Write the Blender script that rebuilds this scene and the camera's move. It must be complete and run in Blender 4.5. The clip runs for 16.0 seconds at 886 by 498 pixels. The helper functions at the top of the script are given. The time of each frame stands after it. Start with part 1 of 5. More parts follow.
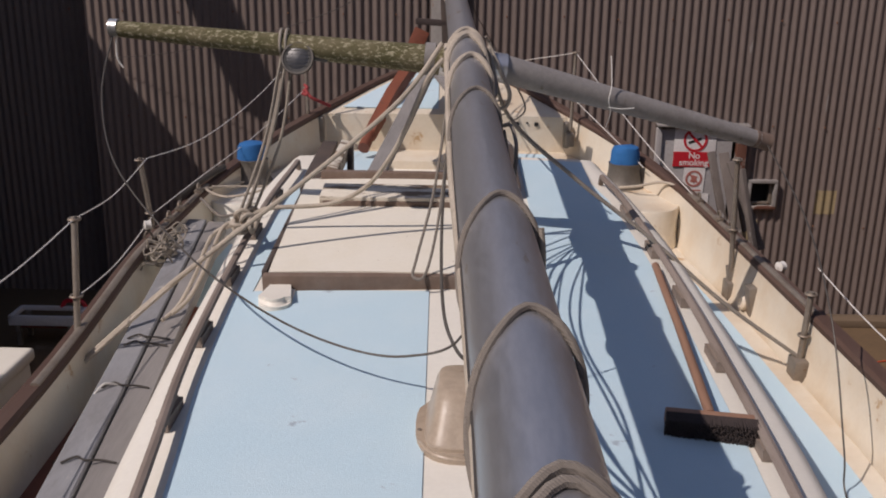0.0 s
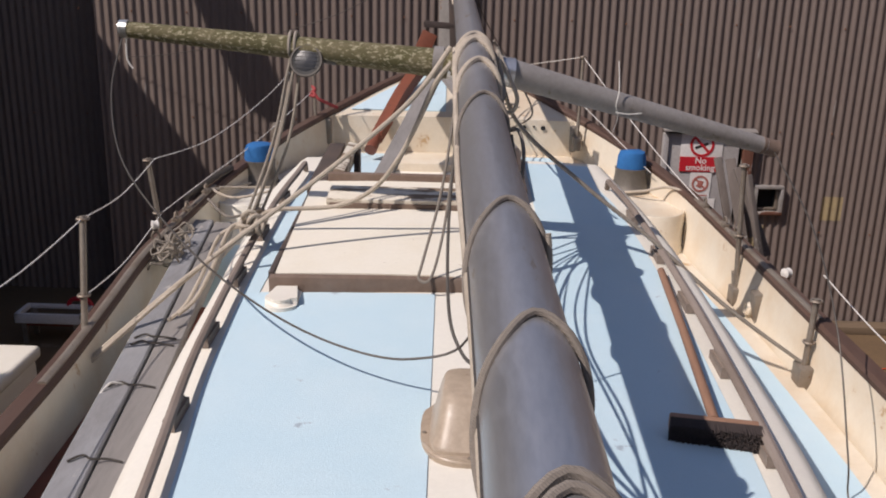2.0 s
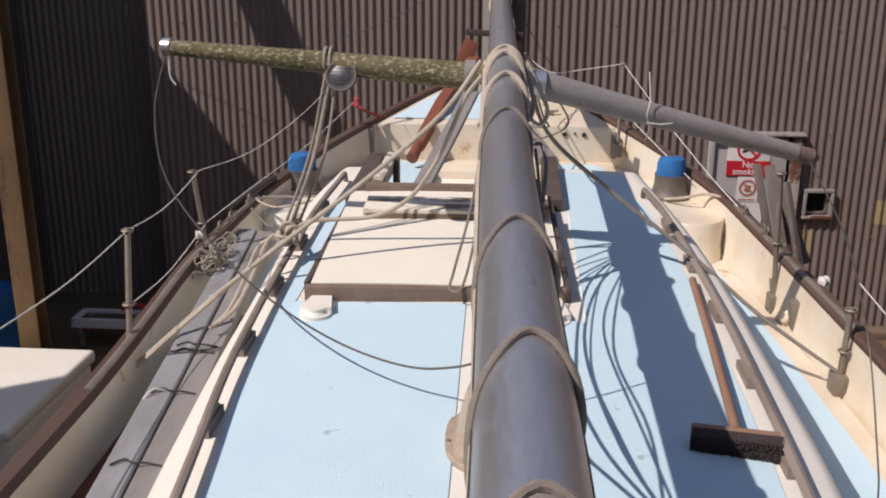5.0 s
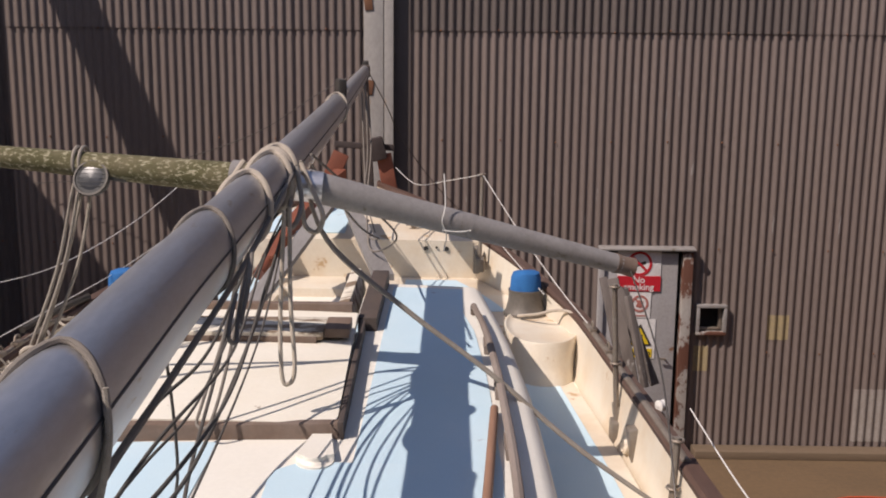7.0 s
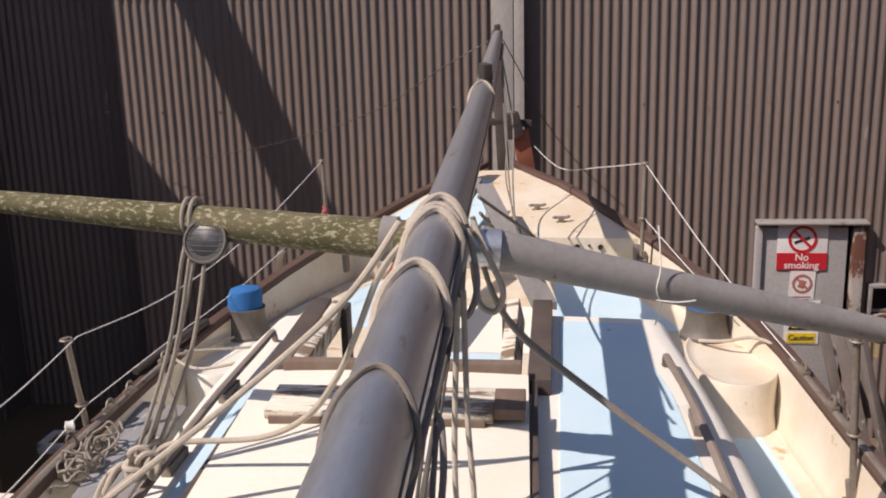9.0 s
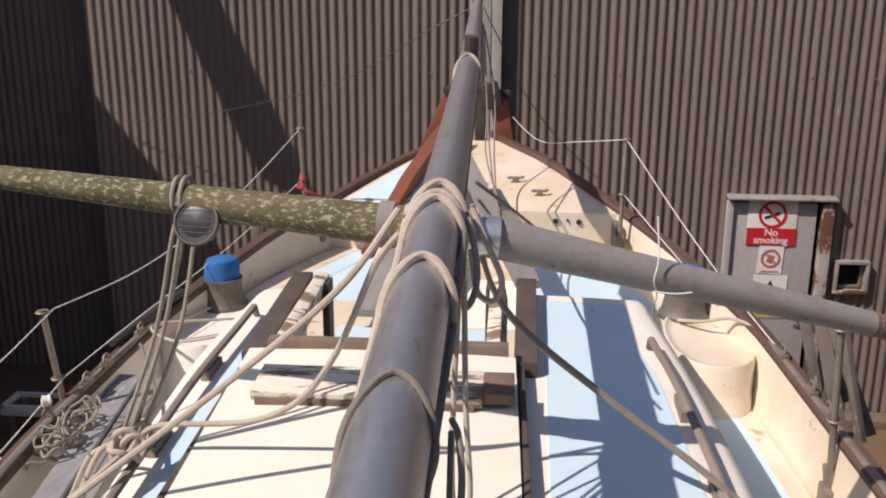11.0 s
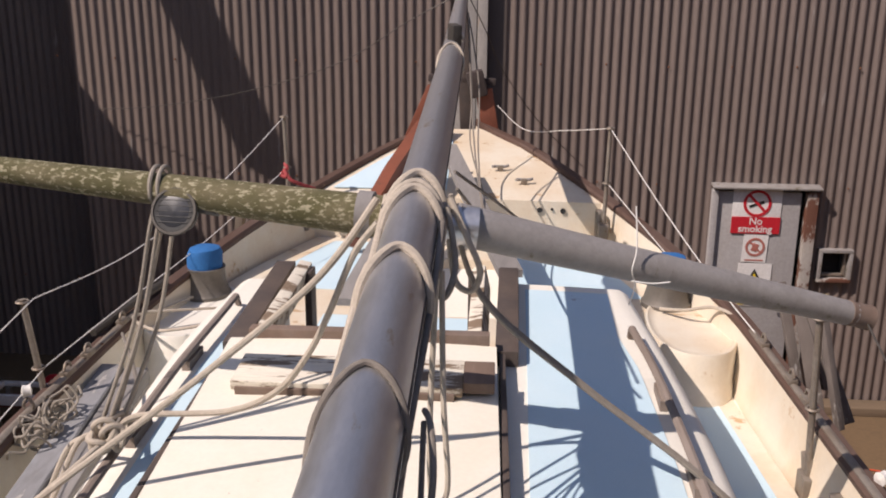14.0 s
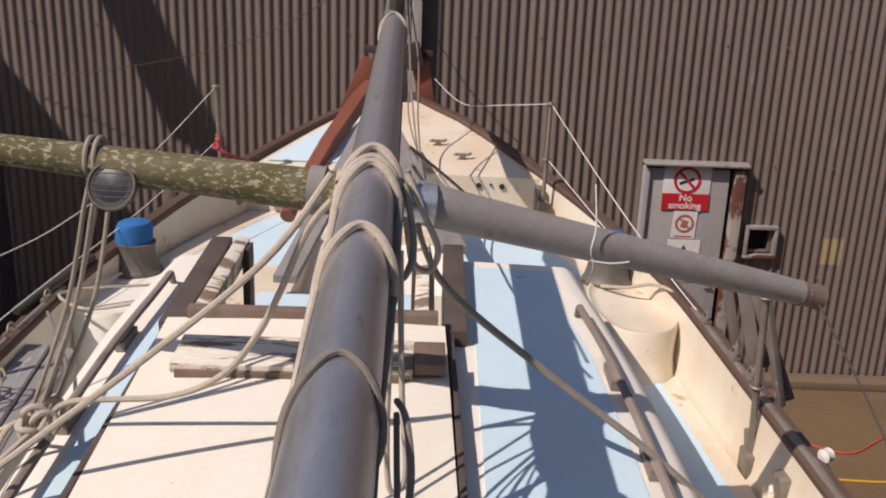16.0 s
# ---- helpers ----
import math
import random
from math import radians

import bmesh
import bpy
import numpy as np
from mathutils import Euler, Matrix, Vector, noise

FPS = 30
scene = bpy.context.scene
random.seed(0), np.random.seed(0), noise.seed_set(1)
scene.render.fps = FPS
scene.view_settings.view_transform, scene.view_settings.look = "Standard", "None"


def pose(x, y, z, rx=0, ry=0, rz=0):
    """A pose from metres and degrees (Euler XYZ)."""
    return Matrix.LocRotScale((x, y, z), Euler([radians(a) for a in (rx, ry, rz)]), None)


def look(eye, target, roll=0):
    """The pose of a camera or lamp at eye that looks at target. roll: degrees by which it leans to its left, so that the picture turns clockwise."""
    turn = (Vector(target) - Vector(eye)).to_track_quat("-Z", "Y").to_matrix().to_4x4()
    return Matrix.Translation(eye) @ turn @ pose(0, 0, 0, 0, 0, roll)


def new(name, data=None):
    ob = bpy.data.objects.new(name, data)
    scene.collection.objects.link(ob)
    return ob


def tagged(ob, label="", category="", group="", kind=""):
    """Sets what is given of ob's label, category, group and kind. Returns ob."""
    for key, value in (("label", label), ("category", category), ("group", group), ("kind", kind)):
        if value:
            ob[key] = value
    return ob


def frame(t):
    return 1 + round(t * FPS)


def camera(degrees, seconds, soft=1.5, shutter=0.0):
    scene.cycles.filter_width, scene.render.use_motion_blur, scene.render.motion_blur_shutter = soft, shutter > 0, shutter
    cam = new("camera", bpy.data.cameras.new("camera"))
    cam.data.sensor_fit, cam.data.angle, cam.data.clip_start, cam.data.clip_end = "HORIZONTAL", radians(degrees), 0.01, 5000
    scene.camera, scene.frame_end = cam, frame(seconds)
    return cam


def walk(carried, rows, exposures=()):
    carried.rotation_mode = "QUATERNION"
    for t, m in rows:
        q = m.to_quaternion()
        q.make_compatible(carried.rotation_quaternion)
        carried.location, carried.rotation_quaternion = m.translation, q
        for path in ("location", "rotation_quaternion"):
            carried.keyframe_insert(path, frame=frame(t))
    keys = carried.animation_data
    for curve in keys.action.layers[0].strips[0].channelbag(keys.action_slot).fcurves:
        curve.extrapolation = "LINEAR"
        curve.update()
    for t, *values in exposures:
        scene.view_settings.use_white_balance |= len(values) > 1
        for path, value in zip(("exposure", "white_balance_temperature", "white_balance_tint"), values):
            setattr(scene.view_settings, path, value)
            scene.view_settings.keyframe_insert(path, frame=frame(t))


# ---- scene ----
cam = camera(50.3, 16.0, soft=1.9)
UNIT, LIFT = 0.85, 0.54  # the plan is drawn in units of 0.85 m, its ground 0.54 units below zero


def plan(x, y, z):
    """A place of the plan, in metres over the yard's ground."""
    return Vector((x * UNIT, y * UNIT, (z + LIFT) * UNIT))


PATH = [
    (0, (0.227, -0.273, 3.541), (0.207, 1.637, 2.948), 0.9),
    (0.5, (0.226, -0.276, 3.548), (0.188, 1.618, 2.908), 0.9),
    (1, (0.223, -0.281, 3.543), (0.196, 1.627, 2.943), 1.1),
    (1.5, (0.227, -0.284, 3.549), (0.194, 1.63, 2.971), 1.3),
    (2, (0.223, -0.282, 3.548), (0.192, 1.629, 2.959), 1.4),
    (2.5, (0.223, -0.286, 3.544), (0.18, 1.625, 2.958), 1.4),
    (3, (0.227, -0.287, 3.552), (0.169, 1.627, 2.976), 1.5),
    (3.2, (0.225, -0.292, 3.552), (0.143, 1.625, 2.987), 1.9),
    (5.3, (0.348, -0.336, 3.596), (0.205, 1.572, 3.011), 0.2),
    (5.5, (0.43, -0.228, 3.578), (0.31, 1.682, 2.997), 1.1),
    (6, (0.711, -0.163, 3.514), (0.455, 1.737, 2.944), 1.0),
    (6.5, (0.852, -0.029, 3.489), (0.677, 1.882, 2.926), 1.0),
    (7, (0.872, 0.157, 3.479), (0.857, 2.128, 3.141), 0.6),
    (7.5, (0.775, 0.334, 3.503), (0.711, 2.29, 3.089), -2.4),
    (8, (0.69, 0.581, 3.496), (0.371, 2.53, 3.18), -1.6),
    (8.5, (0.622, 0.968, 3.645), (0.352, 2.909, 3.245), -2.0),
    (10.8, (0.485, 1.05, 3.778), (0.317, 2.97, 3.246), 0.2),
    (11, (0.477, 1.054, 3.773), (0.316, 2.972, 3.23), 0.3),
    (11.5, (0.482, 1.052, 3.777), (0.308, 2.975, 3.253), 0.1),
    (12, (0.481, 1.055, 3.779), (0.298, 2.977, 3.256), -0.2),
    (12.5, (0.487, 1.053, 3.783), (0.314, 2.979, 3.274), -0.1),
    (13, (0.487, 1.06, 3.785), (0.325, 2.986, 3.268), 0.5),
    (13.5, (0.497, 1.055, 3.78), (0.354, 2.97, 3.221), 0.5),
    (14, (0.503, 1.056, 3.778), (0.367, 2.969, 3.211), 0.5),
    (14.5, (0.495, 1.055, 3.776), (0.357, 2.968, 3.209), 0.0),
    (15, (0.48, 1.064, 3.776), (0.342, 2.963, 3.163), 0.2),
    (15.5, (0.452, 1.066, 3.775), (0.366, 2.976, 3.186), 0.8),
    (16, (0.418, 1.144, 3.762), (0.443, 3.046, 3.145), 2.2),
]
walk(cam, [(t, look(plan(*eye), plan(*target), roll)) for t, eye, target, roll in PATH],
     [(0, -0.52, 6500, 21), (0.5, -0.32, 6480, 20), (1, -0.2, 6450, 19), (3, -0.15, 6450, 19), (5.5, -0.08, 6450, 19), (6.5, -0.22, 6500, 20), (7.0, -0.02, 6600, 20), (8.0, 0.02, 6600, 20), (8.5, 0.16, 6600, 20), (12, 0.14, 6650, 21), (15, 0.03, 6650, 21), (16, -0.06, 6650, 21)])

# ---- light ----
SUN_WAY = Vector((0.76, 0.50, -1.0)).normalized()
world = bpy.data.worlds.new("world")
scene.world = world
world.use_nodes = True
_sky = world.node_tree.nodes.new("ShaderNodeTexSky")
_sky.sky_type, _sky.sun_disc = "NISHITA", False
_sky.sun_elevation = math.asin(-SUN_WAY.z)
_sky.sun_rotation = math.atan2(-SUN_WAY.x, -SUN_WAY.y)
_bg = world.node_tree.nodes["Background"]
_bg.inputs["Strength"].default_value = 0.106
world.node_tree.links.new(_sky.outputs[0], _bg.inputs[0])
sun = new("sun", bpy.data.lights.new("sun", "SUN"))
sun.data.energy, sun.data.angle, sun.data.color = 4.45, radians(0.5), (1.0, 0.93, 0.82)
sun.matrix_world = look((0, 0, 30), Vector((0, 0, 30)) + SUN_WAY)


# ---- materials ----
def material(name, base, rough=0.6, metal=0.0, second=None, grain=30.0, blotch=3.0, mix=0.5, bump=0.15, third=None, spots=0.0,
             stretch=(1, 1, 1), coat=0.0, spot_scale=9.0, random_tint=0.0, fleck=0.35):
    """A painted, wooden or metal surface: two colours mixed by large blotches and fine grain, spots of a third one, bump from the grain."""
    m = bpy.data.materials.new(name)
    m.use_nodes = True
    n, l = m.node_tree.nodes, m.node_tree.links
    b = n["Principled BSDF"]
    b.inputs["Metallic"].default_value = metal
    b.inputs["Coat Weight"].default_value = coat
    co = n.new("ShaderNodeTexCoord")
    mp = n.new("ShaderNodeMapping")
    mp.inputs["Scale"].default_value = stretch
    l.new(co.outputs["Object"], mp.inputs["Vector"])

    def noise_node(scale, detail, rough_):
        t = n.new("ShaderNodeTexNoise")
        t.inputs["Scale"].default_value, t.inputs["Detail"].default_value, t.inputs["Roughness"].default_value = scale, detail, rough_
        l.new(mp.outputs[0], t.inputs["Vector"])
        return t

    def ramp(src, a, z):
        r = n.new("ShaderNodeMapRange")
        r.inputs["From Min"].default_value, r.inputs["From Max"].default_value = a, z
        r.interpolation_type = "SMOOTHSTEP"
        l.new(src, r.inputs["Value"])
        return r.outputs[0]

    def blend(fac, a, c, kind="MIX"):
        x = n.new("ShaderNodeMix")
        x.data_type, x.blend_type = "RGBA", kind
        for socket, v in ((x.inputs["Factor"], fac), (x.inputs[6], a), (x.inputs[7], c)):
            if isinstance(v, (int, float)):
                socket.default_value = v
            elif isinstance(v, tuple):
                socket.default_value = (*v, 1)
            else:
                l.new(v, socket)
        return x.outputs[2]

    big, fine = noise_node(blotch, 5, 0.6), noise_node(grain, 6, 0.65)
    second = second or tuple(c * 0.75 for c in base)
    f = n.new("ShaderNodeMath")
    f.operation = "MULTIPLY"
    l.new(ramp(big.outputs[0], 0.35, 0.7), f.inputs[0])
    f.inputs[1].default_value = mix
    col = blend(f.outputs[0], base, second)
    col = blend(fleck, col, blend(ramp(fine.outputs[0], 0.3, 0.7), tuple(c * 0.7 for c in base), tuple(min(1, c * 1.18) for c in base)))
    if third:
        sp = noise_node(spot_scale, 8, 0.7)
        cut = ramp(sp.outputs[0], 0.62 - spots * 0.25, 0.68 - spots * 0.25)
        col = blend(cut, col, third)
    if random_tint:
        info = n.new("ShaderNodeObjectInfo")
        hsv = n.new("ShaderNodeHueSaturation")
        v = n.new("ShaderNodeMapRange")
        v.inputs["To Min"].default_value, v.inputs["To Max"].default_value = 1 - random_tint, 1 + random_tint
        l.new(info.outputs["Random"], v.inputs["Value"])
        l.new(v.outputs[0], hsv.inputs["Value"])
        l.new(col, hsv.inputs["Color"])
        col = hsv.outputs[0]
    l.new(col, b.inputs["Base Color"])
    rr = n.new("ShaderNodeMapRange")
    rr.inputs["To Min"].default_value, rr.inputs["To Max"].default_value = max(0.03, rough - 0.12), min(1, rough + 0.12)
    l.new(fine.outputs[0], rr.inputs["Value"])
    l.new(rr.outputs[0], b.inputs["Roughness"])
    if bump:
        bp = n.new("ShaderNodeBump")
        bp.inputs["Strength"].default_value, bp.inputs["Distance"].default_value = bump, 0.004
        l.new(fine.outputs[0], bp.inputs["Height"])
        l.new(bp.outputs[0], b.inputs["Normal"])
    return m


def rope_material(name, base, dark):
    m = material(name, base, 0.85, second=dark, grain=90, blotch=6, mix=0.8, bump=0.3)
    n, l = m.node_tree.nodes, m.node_tree.links
    b = n["Principled BSDF"]
    wave = n.new("ShaderNodeTexWave")
    wave.bands_direction = "DIAGONAL"
    wave.inputs["Scale"].default_value, wave.inputs["Distortion"].default_value = 120, 3.0
    co = n.new("ShaderNodeTexCoord")
    l.new(co.outputs["Object"], wave.inputs["Vector"])
    bp = n.new("ShaderNodeBump")
    bp.inputs["Strength"].default_value, bp.inputs["Distance"].default_value = 0.35, 0.002
    l.new(wave.outputs[1], bp.inputs["Height"])
    l.new(bp.outputs[0], b.inputs["Normal"])
    return m


WHITE = material("cream_gelcoat", (0.72, 0.655, 0.54), 0.45, second=(0.62, 0.48, 0.32), grain=60, blotch=3.2, mix=0.7, bump=0.05, third=(0.50, 0.34, 0.19), spots=0.05, spot_scale=5, fleck=0.1)
CLEANWHITE = material("white_paint", (0.80, 0.77, 0.69), 0.45, second=(0.73, 0.68, 0.58), grain=70, blotch=3, mix=0.4, bump=0.05, fleck=0.1)
HATCHWHITE = material("hatch_cream", (0.80, 0.76, 0.66), 0.5, second=(0.72, 0.65, 0.50), grain=70, blotch=4, mix=0.35, bump=0.05, third=(0.25, 0.18, 0.12), spots=-0.16, spot_scale=22, fleck=0.1)
BLUE = material("pale_blue_deck_paint", (0.51, 0.68, 0.765), 0.75, second=(0.59, 0.725, 0.785), grain=220, blotch=3, mix=0.6, bump=0.35, third=(0.36, 0.44, 0.50), spots=-0.1, spot_scale=6, fleck=0.1)
WOOD = material("weathered_teak", (0.17, 0.115, 0.085), 0.75, second=(0.26, 0.21, 0.18), grain=45, blotch=5, mix=0.8, bump=0.35, stretch=(1, 0.15, 1))
RAILWOOD = material("cap_rail_wood", (0.085, 0.045, 0.032), 0.7, second=(0.12, 0.085, 0.07), grain=40, blotch=4, mix=0.8, bump=0.35, stretch=(1, 0.2, 1), third=(0.3, 0.26, 0.22), spots=-0.05)
GREYWOOD = material("grey_handrail_wood", (0.21, 0.165, 0.135), 0.8, second=(0.33, 0.28, 0.25), grain=50, blotch=7, mix=0.8, bump=0.4, stretch=(1, 0.2, 1))
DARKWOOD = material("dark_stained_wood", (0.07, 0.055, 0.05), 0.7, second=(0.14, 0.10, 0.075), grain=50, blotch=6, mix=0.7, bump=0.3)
REDWOOD = material("red_brown_wood", (0.22, 0.065, 0.034), 0.65, second=(0.13, 0.045, 0.028), grain=40, blotch=5, mix=0.7, bump=0.3, third=(0.10, 0.05, 0.03), spots=0.02)
PEELING = material("peeling_white_paint", (0.74, 0.69, 0.58), 0.7, second=(0.55, 0.47, 0.38), grain=60, blotch=6, mix=0.6, bump=0.6, third=(0.21, 0.15, 0.10), spots=0.47, stretch=(0.35, 1.6, 1), spot_scale=11)
ALU = material("dull_mast_alloy", (0.61, 0.61, 0.625), 0.37, metal=0.84, second=(0.52, 0.51, 0.50), grain=110, blotch=3, mix=0.7, bump=0.03, third=(0.44, 0.37, 0.29), spots=0.02, spot_scale=9, stretch=(1, 0.25, 1), fleck=0.2)
SPREADER = material("grey_anodised_spreader", (0.32, 0.30, 0.285), 0.62, metal=0.2, second=(0.23, 0.205, 0.185), grain=60, blotch=8, mix=0.7, bump=0.1, third=(0.17, 0.145, 0.11), spots=0.08, spot_scale=6)
ALGAE = material("lichen_on_alloy", (0.085, 0.078, 0.03), 0.9, second=(0.20, 0.165, 0.10), grain=90, blotch=16, mix=0.8, bump=0.5, third=(0.33, 0.30, 0.20), spots=0.36, spot_scale=95, stretch=(0.55, 1, 1))
STEEL = material("dull_steel", (0.30, 0.265, 0.225), 0.62, metal=0.55, second=(0.20, 0.145, 0.10), grain=80, blotch=9, mix=0.85, bump=0.2, third=(0.16, 0.08, 0.04), spots=0.02, spot_scale=16)
BRIGHT = material("bright_steel", (0.75, 0.74, 0.70), 0.3, metal=0.8, grain=80, blotch=9, mix=0.3, bump=0.05)
RUST = material("rusty_steel", (0.20, 0.085, 0.04), 0.85, second=(0.10, 0.055, 0.035), grain=60, blotch=8, mix=0.8, bump=0.5)
CAPBLUE = material("blue_winch_cover", (0.018, 0.14, 0.38), 0.85, second=(0.012, 0.09, 0.28), grain=160, blotch=16, mix=0.7, bump=0.5)
WINCHGREY = material("winch_alloy", (0.16, 0.145, 0.125), 0.6, metal=0.3, second=(0.11, 0.09, 0.075), grain=60, blotch=10, mix=0.7, bump=0.2)
ROPE = rope_material("weathered_rope", (0.50, 0.435, 0.355), (0.33, 0.28, 0.22))
ROPEMID = rope_material("grimy_rope", (0.34, 0.30, 0.25), (0.22, 0.19, 0.155))
ROPEDARK = rope_material("grey_green_rope", (0.23, 0.20, 0.17), (0.13, 0.115, 0.10))
# rope colour with the shade under the mast put into it
ROPESHADE = rope_material("rope_darkened_by_shade", (0.10, 0.09, 0.08), (0.055, 0.05, 0.045))
WIRE = material("dark_wire", (0.10, 0.09, 0.08), 0.5, metal=0.5, grain=120)
WHITEWIRE = material("white_covered_wire", (0.72, 0.70, 0.66), 0.45, second=(0.6, 0.56, 0.5), grain=120, mix=0.5)
BLACK = material("black_rubber", (0.02, 0.02, 0.02), 0.6, grain=60)
BRISTLE = material("broom_bristle", (0.06, 0.045, 0.042), 0.95, second=(0.035, 0.026, 0.024), grain=140, blotch=12, mix=0.8, bump=0.9)
BROOMWOOD = material("broom_handle_wood", (0.30, 0.17, 0.11), 0.6, second=(0.22, 0.12, 0.08), grain=60, blotch=6, mix=0.7, bump=0.2, stretch=(1, 0.15, 1))
COWL = material("smoked_vent_plastic", (0.42, 0.34, 0.26), 0.4, second=(0.30, 0.23, 0.17), grain=60, blotch=6, mix=0.8, bump=0.15, third=(0.16, 0.10, 0.07), spots=-0.05, spot_scale=12)
PLANKBLUE = material("flaking_blue_grey_paint", (0.27, 0.275, 0.29), 0.85, second=(0.19, 0.18, 0.175), grain=45, blotch=6, mix=0.9, bump=0.5, third=(0.42, 0.40, 0.37), spots=0.0, spot_scale=14, stretch=(1, 0.3, 1))
PLANK = material("grey_weathered_plank", (0.25, 0.235, 0.225), 0.9, second=(0.16, 0.148, 0.14), grain=45, blotch=5, mix=0.8, bump=0.5, stretch=(1, 0.12, 1))
OLDBOARD = material("old_flaking_board", (0.16, 0.135, 0.12), 0.9, second=(0.09, 0.07, 0.06), grain=45, blotch=7, mix=0.9, bump=0.6, third=(0.33, 0.31, 0.29), spots=0.12, spot_scale=10, stretch=(1, 1, 0.25))
DOORWHITE = material("dirty_white_door", (0.36, 0.345, 0.345), 0.6, second=(0.32, 0.295, 0.27), grain=40, blotch=3, mix=0.7, bump=0.1, third=(0.23, 0.11, 0.055), spots=-0.04, spot_scale=5)
POSTWHITE = material("rust_streaked_white_post", (0.40, 0.375, 0.345), 0.6, second=(0.33, 0.30, 0.27), grain=40, blotch=3, mix=0.7, bump=0.1, third=(0.30, 0.15, 0.06), spots=0.06, spot_scale=5, stretch=(1, 1, 0.5))
DOORRUST = material("white_paint_eaten_by_rust", (0.36, 0.33, 0.30), 0.75, second=(0.30, 0.24, 0.19), grain=40, blotch=6, mix=0.8, bump=0.3, third=(0.115, 0.045, 0.027), spots=0.66, spot_scale=5, stretch=(1, 1, 0.6))
SIGNRED = material("sign_red", (0.52, 0.018, 0.03), 0.45, second=(0.46, 0.02, 0.03), grain=50, mix=0.4, bump=0)
SIGNWHITE = material("sign_white", (0.72, 0.70, 0.68), 0.45, grain=50, second=(0.66, 0.63, 0.6), mix=0.4, bump=0)
SIGNBLACK = material("sign_black", (0.03, 0.03, 0.03), 0.5, grain=50, bump=0)
SIGNYELLOW = material("sign_yellow", (0.75, 0.53, 0.02), 0.45, grain=50, bump=0)
SIGNFADED = material("faded_red_print", (0.42, 0.15, 0.12), 0.55, grain=50, bump=0)
GROUND = material("brown_yard_ground", (0.145, 0.092, 0.047), 0.9, second=(0.095, 0.062, 0.034), grain=25, blotch=0.8, mix=0.8, bump=0.5, third=(0.16, 0.11, 0.07), spots=0.02, spot_scale=2.5)
TIMBER = material("sill_timber", (0.15, 0.105, 0.067), 0.85, second=(0.10, 0.072, 0.045), grain=40, blotch=3, mix=0.8, bump=0.4, stretch=(0.15, 1, 1))
DARKSHED = material("dark_shed_cladding", (0.085, 0.075, 0.068), 0.9, second=(0.06, 0.05, 0.045), grain=30, blotch=2, mix=0.7, bump=0.3)


def corrugated_material():
    m = material("weathered_corrugated_iron", (0.187, 0.146, 0.127), 0.62, metal=0.12, second=(0.152, 0.120, 0.107), grain=50, blotch=1.3, mix=0.9, bump=0.12,
                 third=(0.26, 0.235, 0.22), spots=-0.05, stretch=(3, 1, 0.25), spot_scale=5, random_tint=0.08)
    return m


IRON = corrugated_material()
IRONDARK = material("older_dark_corrugated_iron", (0.125, 0.10, 0.088), 0.65, metal=0.12, second=(0.10, 0.08, 0.072), grain=50, blotch=1.3, mix=0.9, bump=0.12, stretch=(3, 1, 0.25))
PATCHYELLOW = material("faded_yellow_paint", (0.29, 0.225, 0.12), 0.7, second=(0.21, 0.17, 0.115), grain=40, blotch=9, mix=0.8, bump=0.1)
OLDYELLOW = material("yellow_paint_gone_to_rust", (0.17, 0.105, 0.045), 0.8, second=(0.10, 0.05, 0.028), grain=40, blotch=4, mix=0.9, bump=0.3, third=(0.09, 0.04, 0.025), spots=0.25, spot_scale=5, stretch=(1, 1, 0.4))
PATCHGREY = material("new_galvanised_sheet", (0.30, 0.265, 0.24), 0.55, second=(0.23, 0.20, 0.18), grain=40, blotch=4, mix=0.8, metal=0.2, bump=0.1)


# ---- building blocks ----
def thing(name, at, label, category, group="", kind=""):
    ob = new(name)
    ob.location = plan(*at)
    return tagged(ob, label, category, group, kind)


def settle(ob, parent):
    """Places a freshly made mesh, drawn in world metres, under its parent."""
    if parent:
        ob.parent = parent
        where = Vector((0, 0, 0))
        p = parent
        while p:
            where += p.location
            p = p.parent
        lo = Vector([min(v.co[i] for v in ob.data.vertices) for i in range(3)])
        hi = Vector([max(v.co[i] for v in ob.data.vertices) for i in range(3)])
        mid = (lo + hi) / 2
        ob.data.transform(Matrix.Translation(-mid))
        ob.location = mid - where
    return ob


def part(name, bm, mat, parent=None, label="", smooth=True):
    """Links a bmesh, drawn in plan units, as one mesh object under a thing or a part."""
    bm.transform(Matrix.Scale(UNIT, 4) @ Matrix.Translation((0, 0, LIFT)))
    bmesh.ops.recalc_face_normals(bm, faces=bm.faces)
    me = bpy.data.meshes.new(name)
    bm.to_mesh(me)
    bm.free()
    me.materials.append(mat)
    if smooth:
        me.polygons.foreach_set("use_smooth", [True] * len(me.polygons))
        me.set_sharp_from_angle(angle=radians(38))
    ob = settle(new(name, me), parent)
    if label:
        tagged(ob, label)
    return ob


def solo(name, bm, mat, label, category, group="", kind=""):
    """A thing that is one single mesh."""
    ob = part(name, bm, mat)
    lo = Vector([min(v.co[i] for v in ob.data.vertices) for i in range(3)])
    hi = Vector([max(v.co[i] for v in ob.data.vertices) for i in range(3)])
    base = Vector(((lo.x + hi.x) / 2, (lo.y + hi.y) / 2, lo.z))
    ob.data.transform(Matrix.Translation(-base))
    ob.location = base
    return tagged(ob, label, category, group, kind)


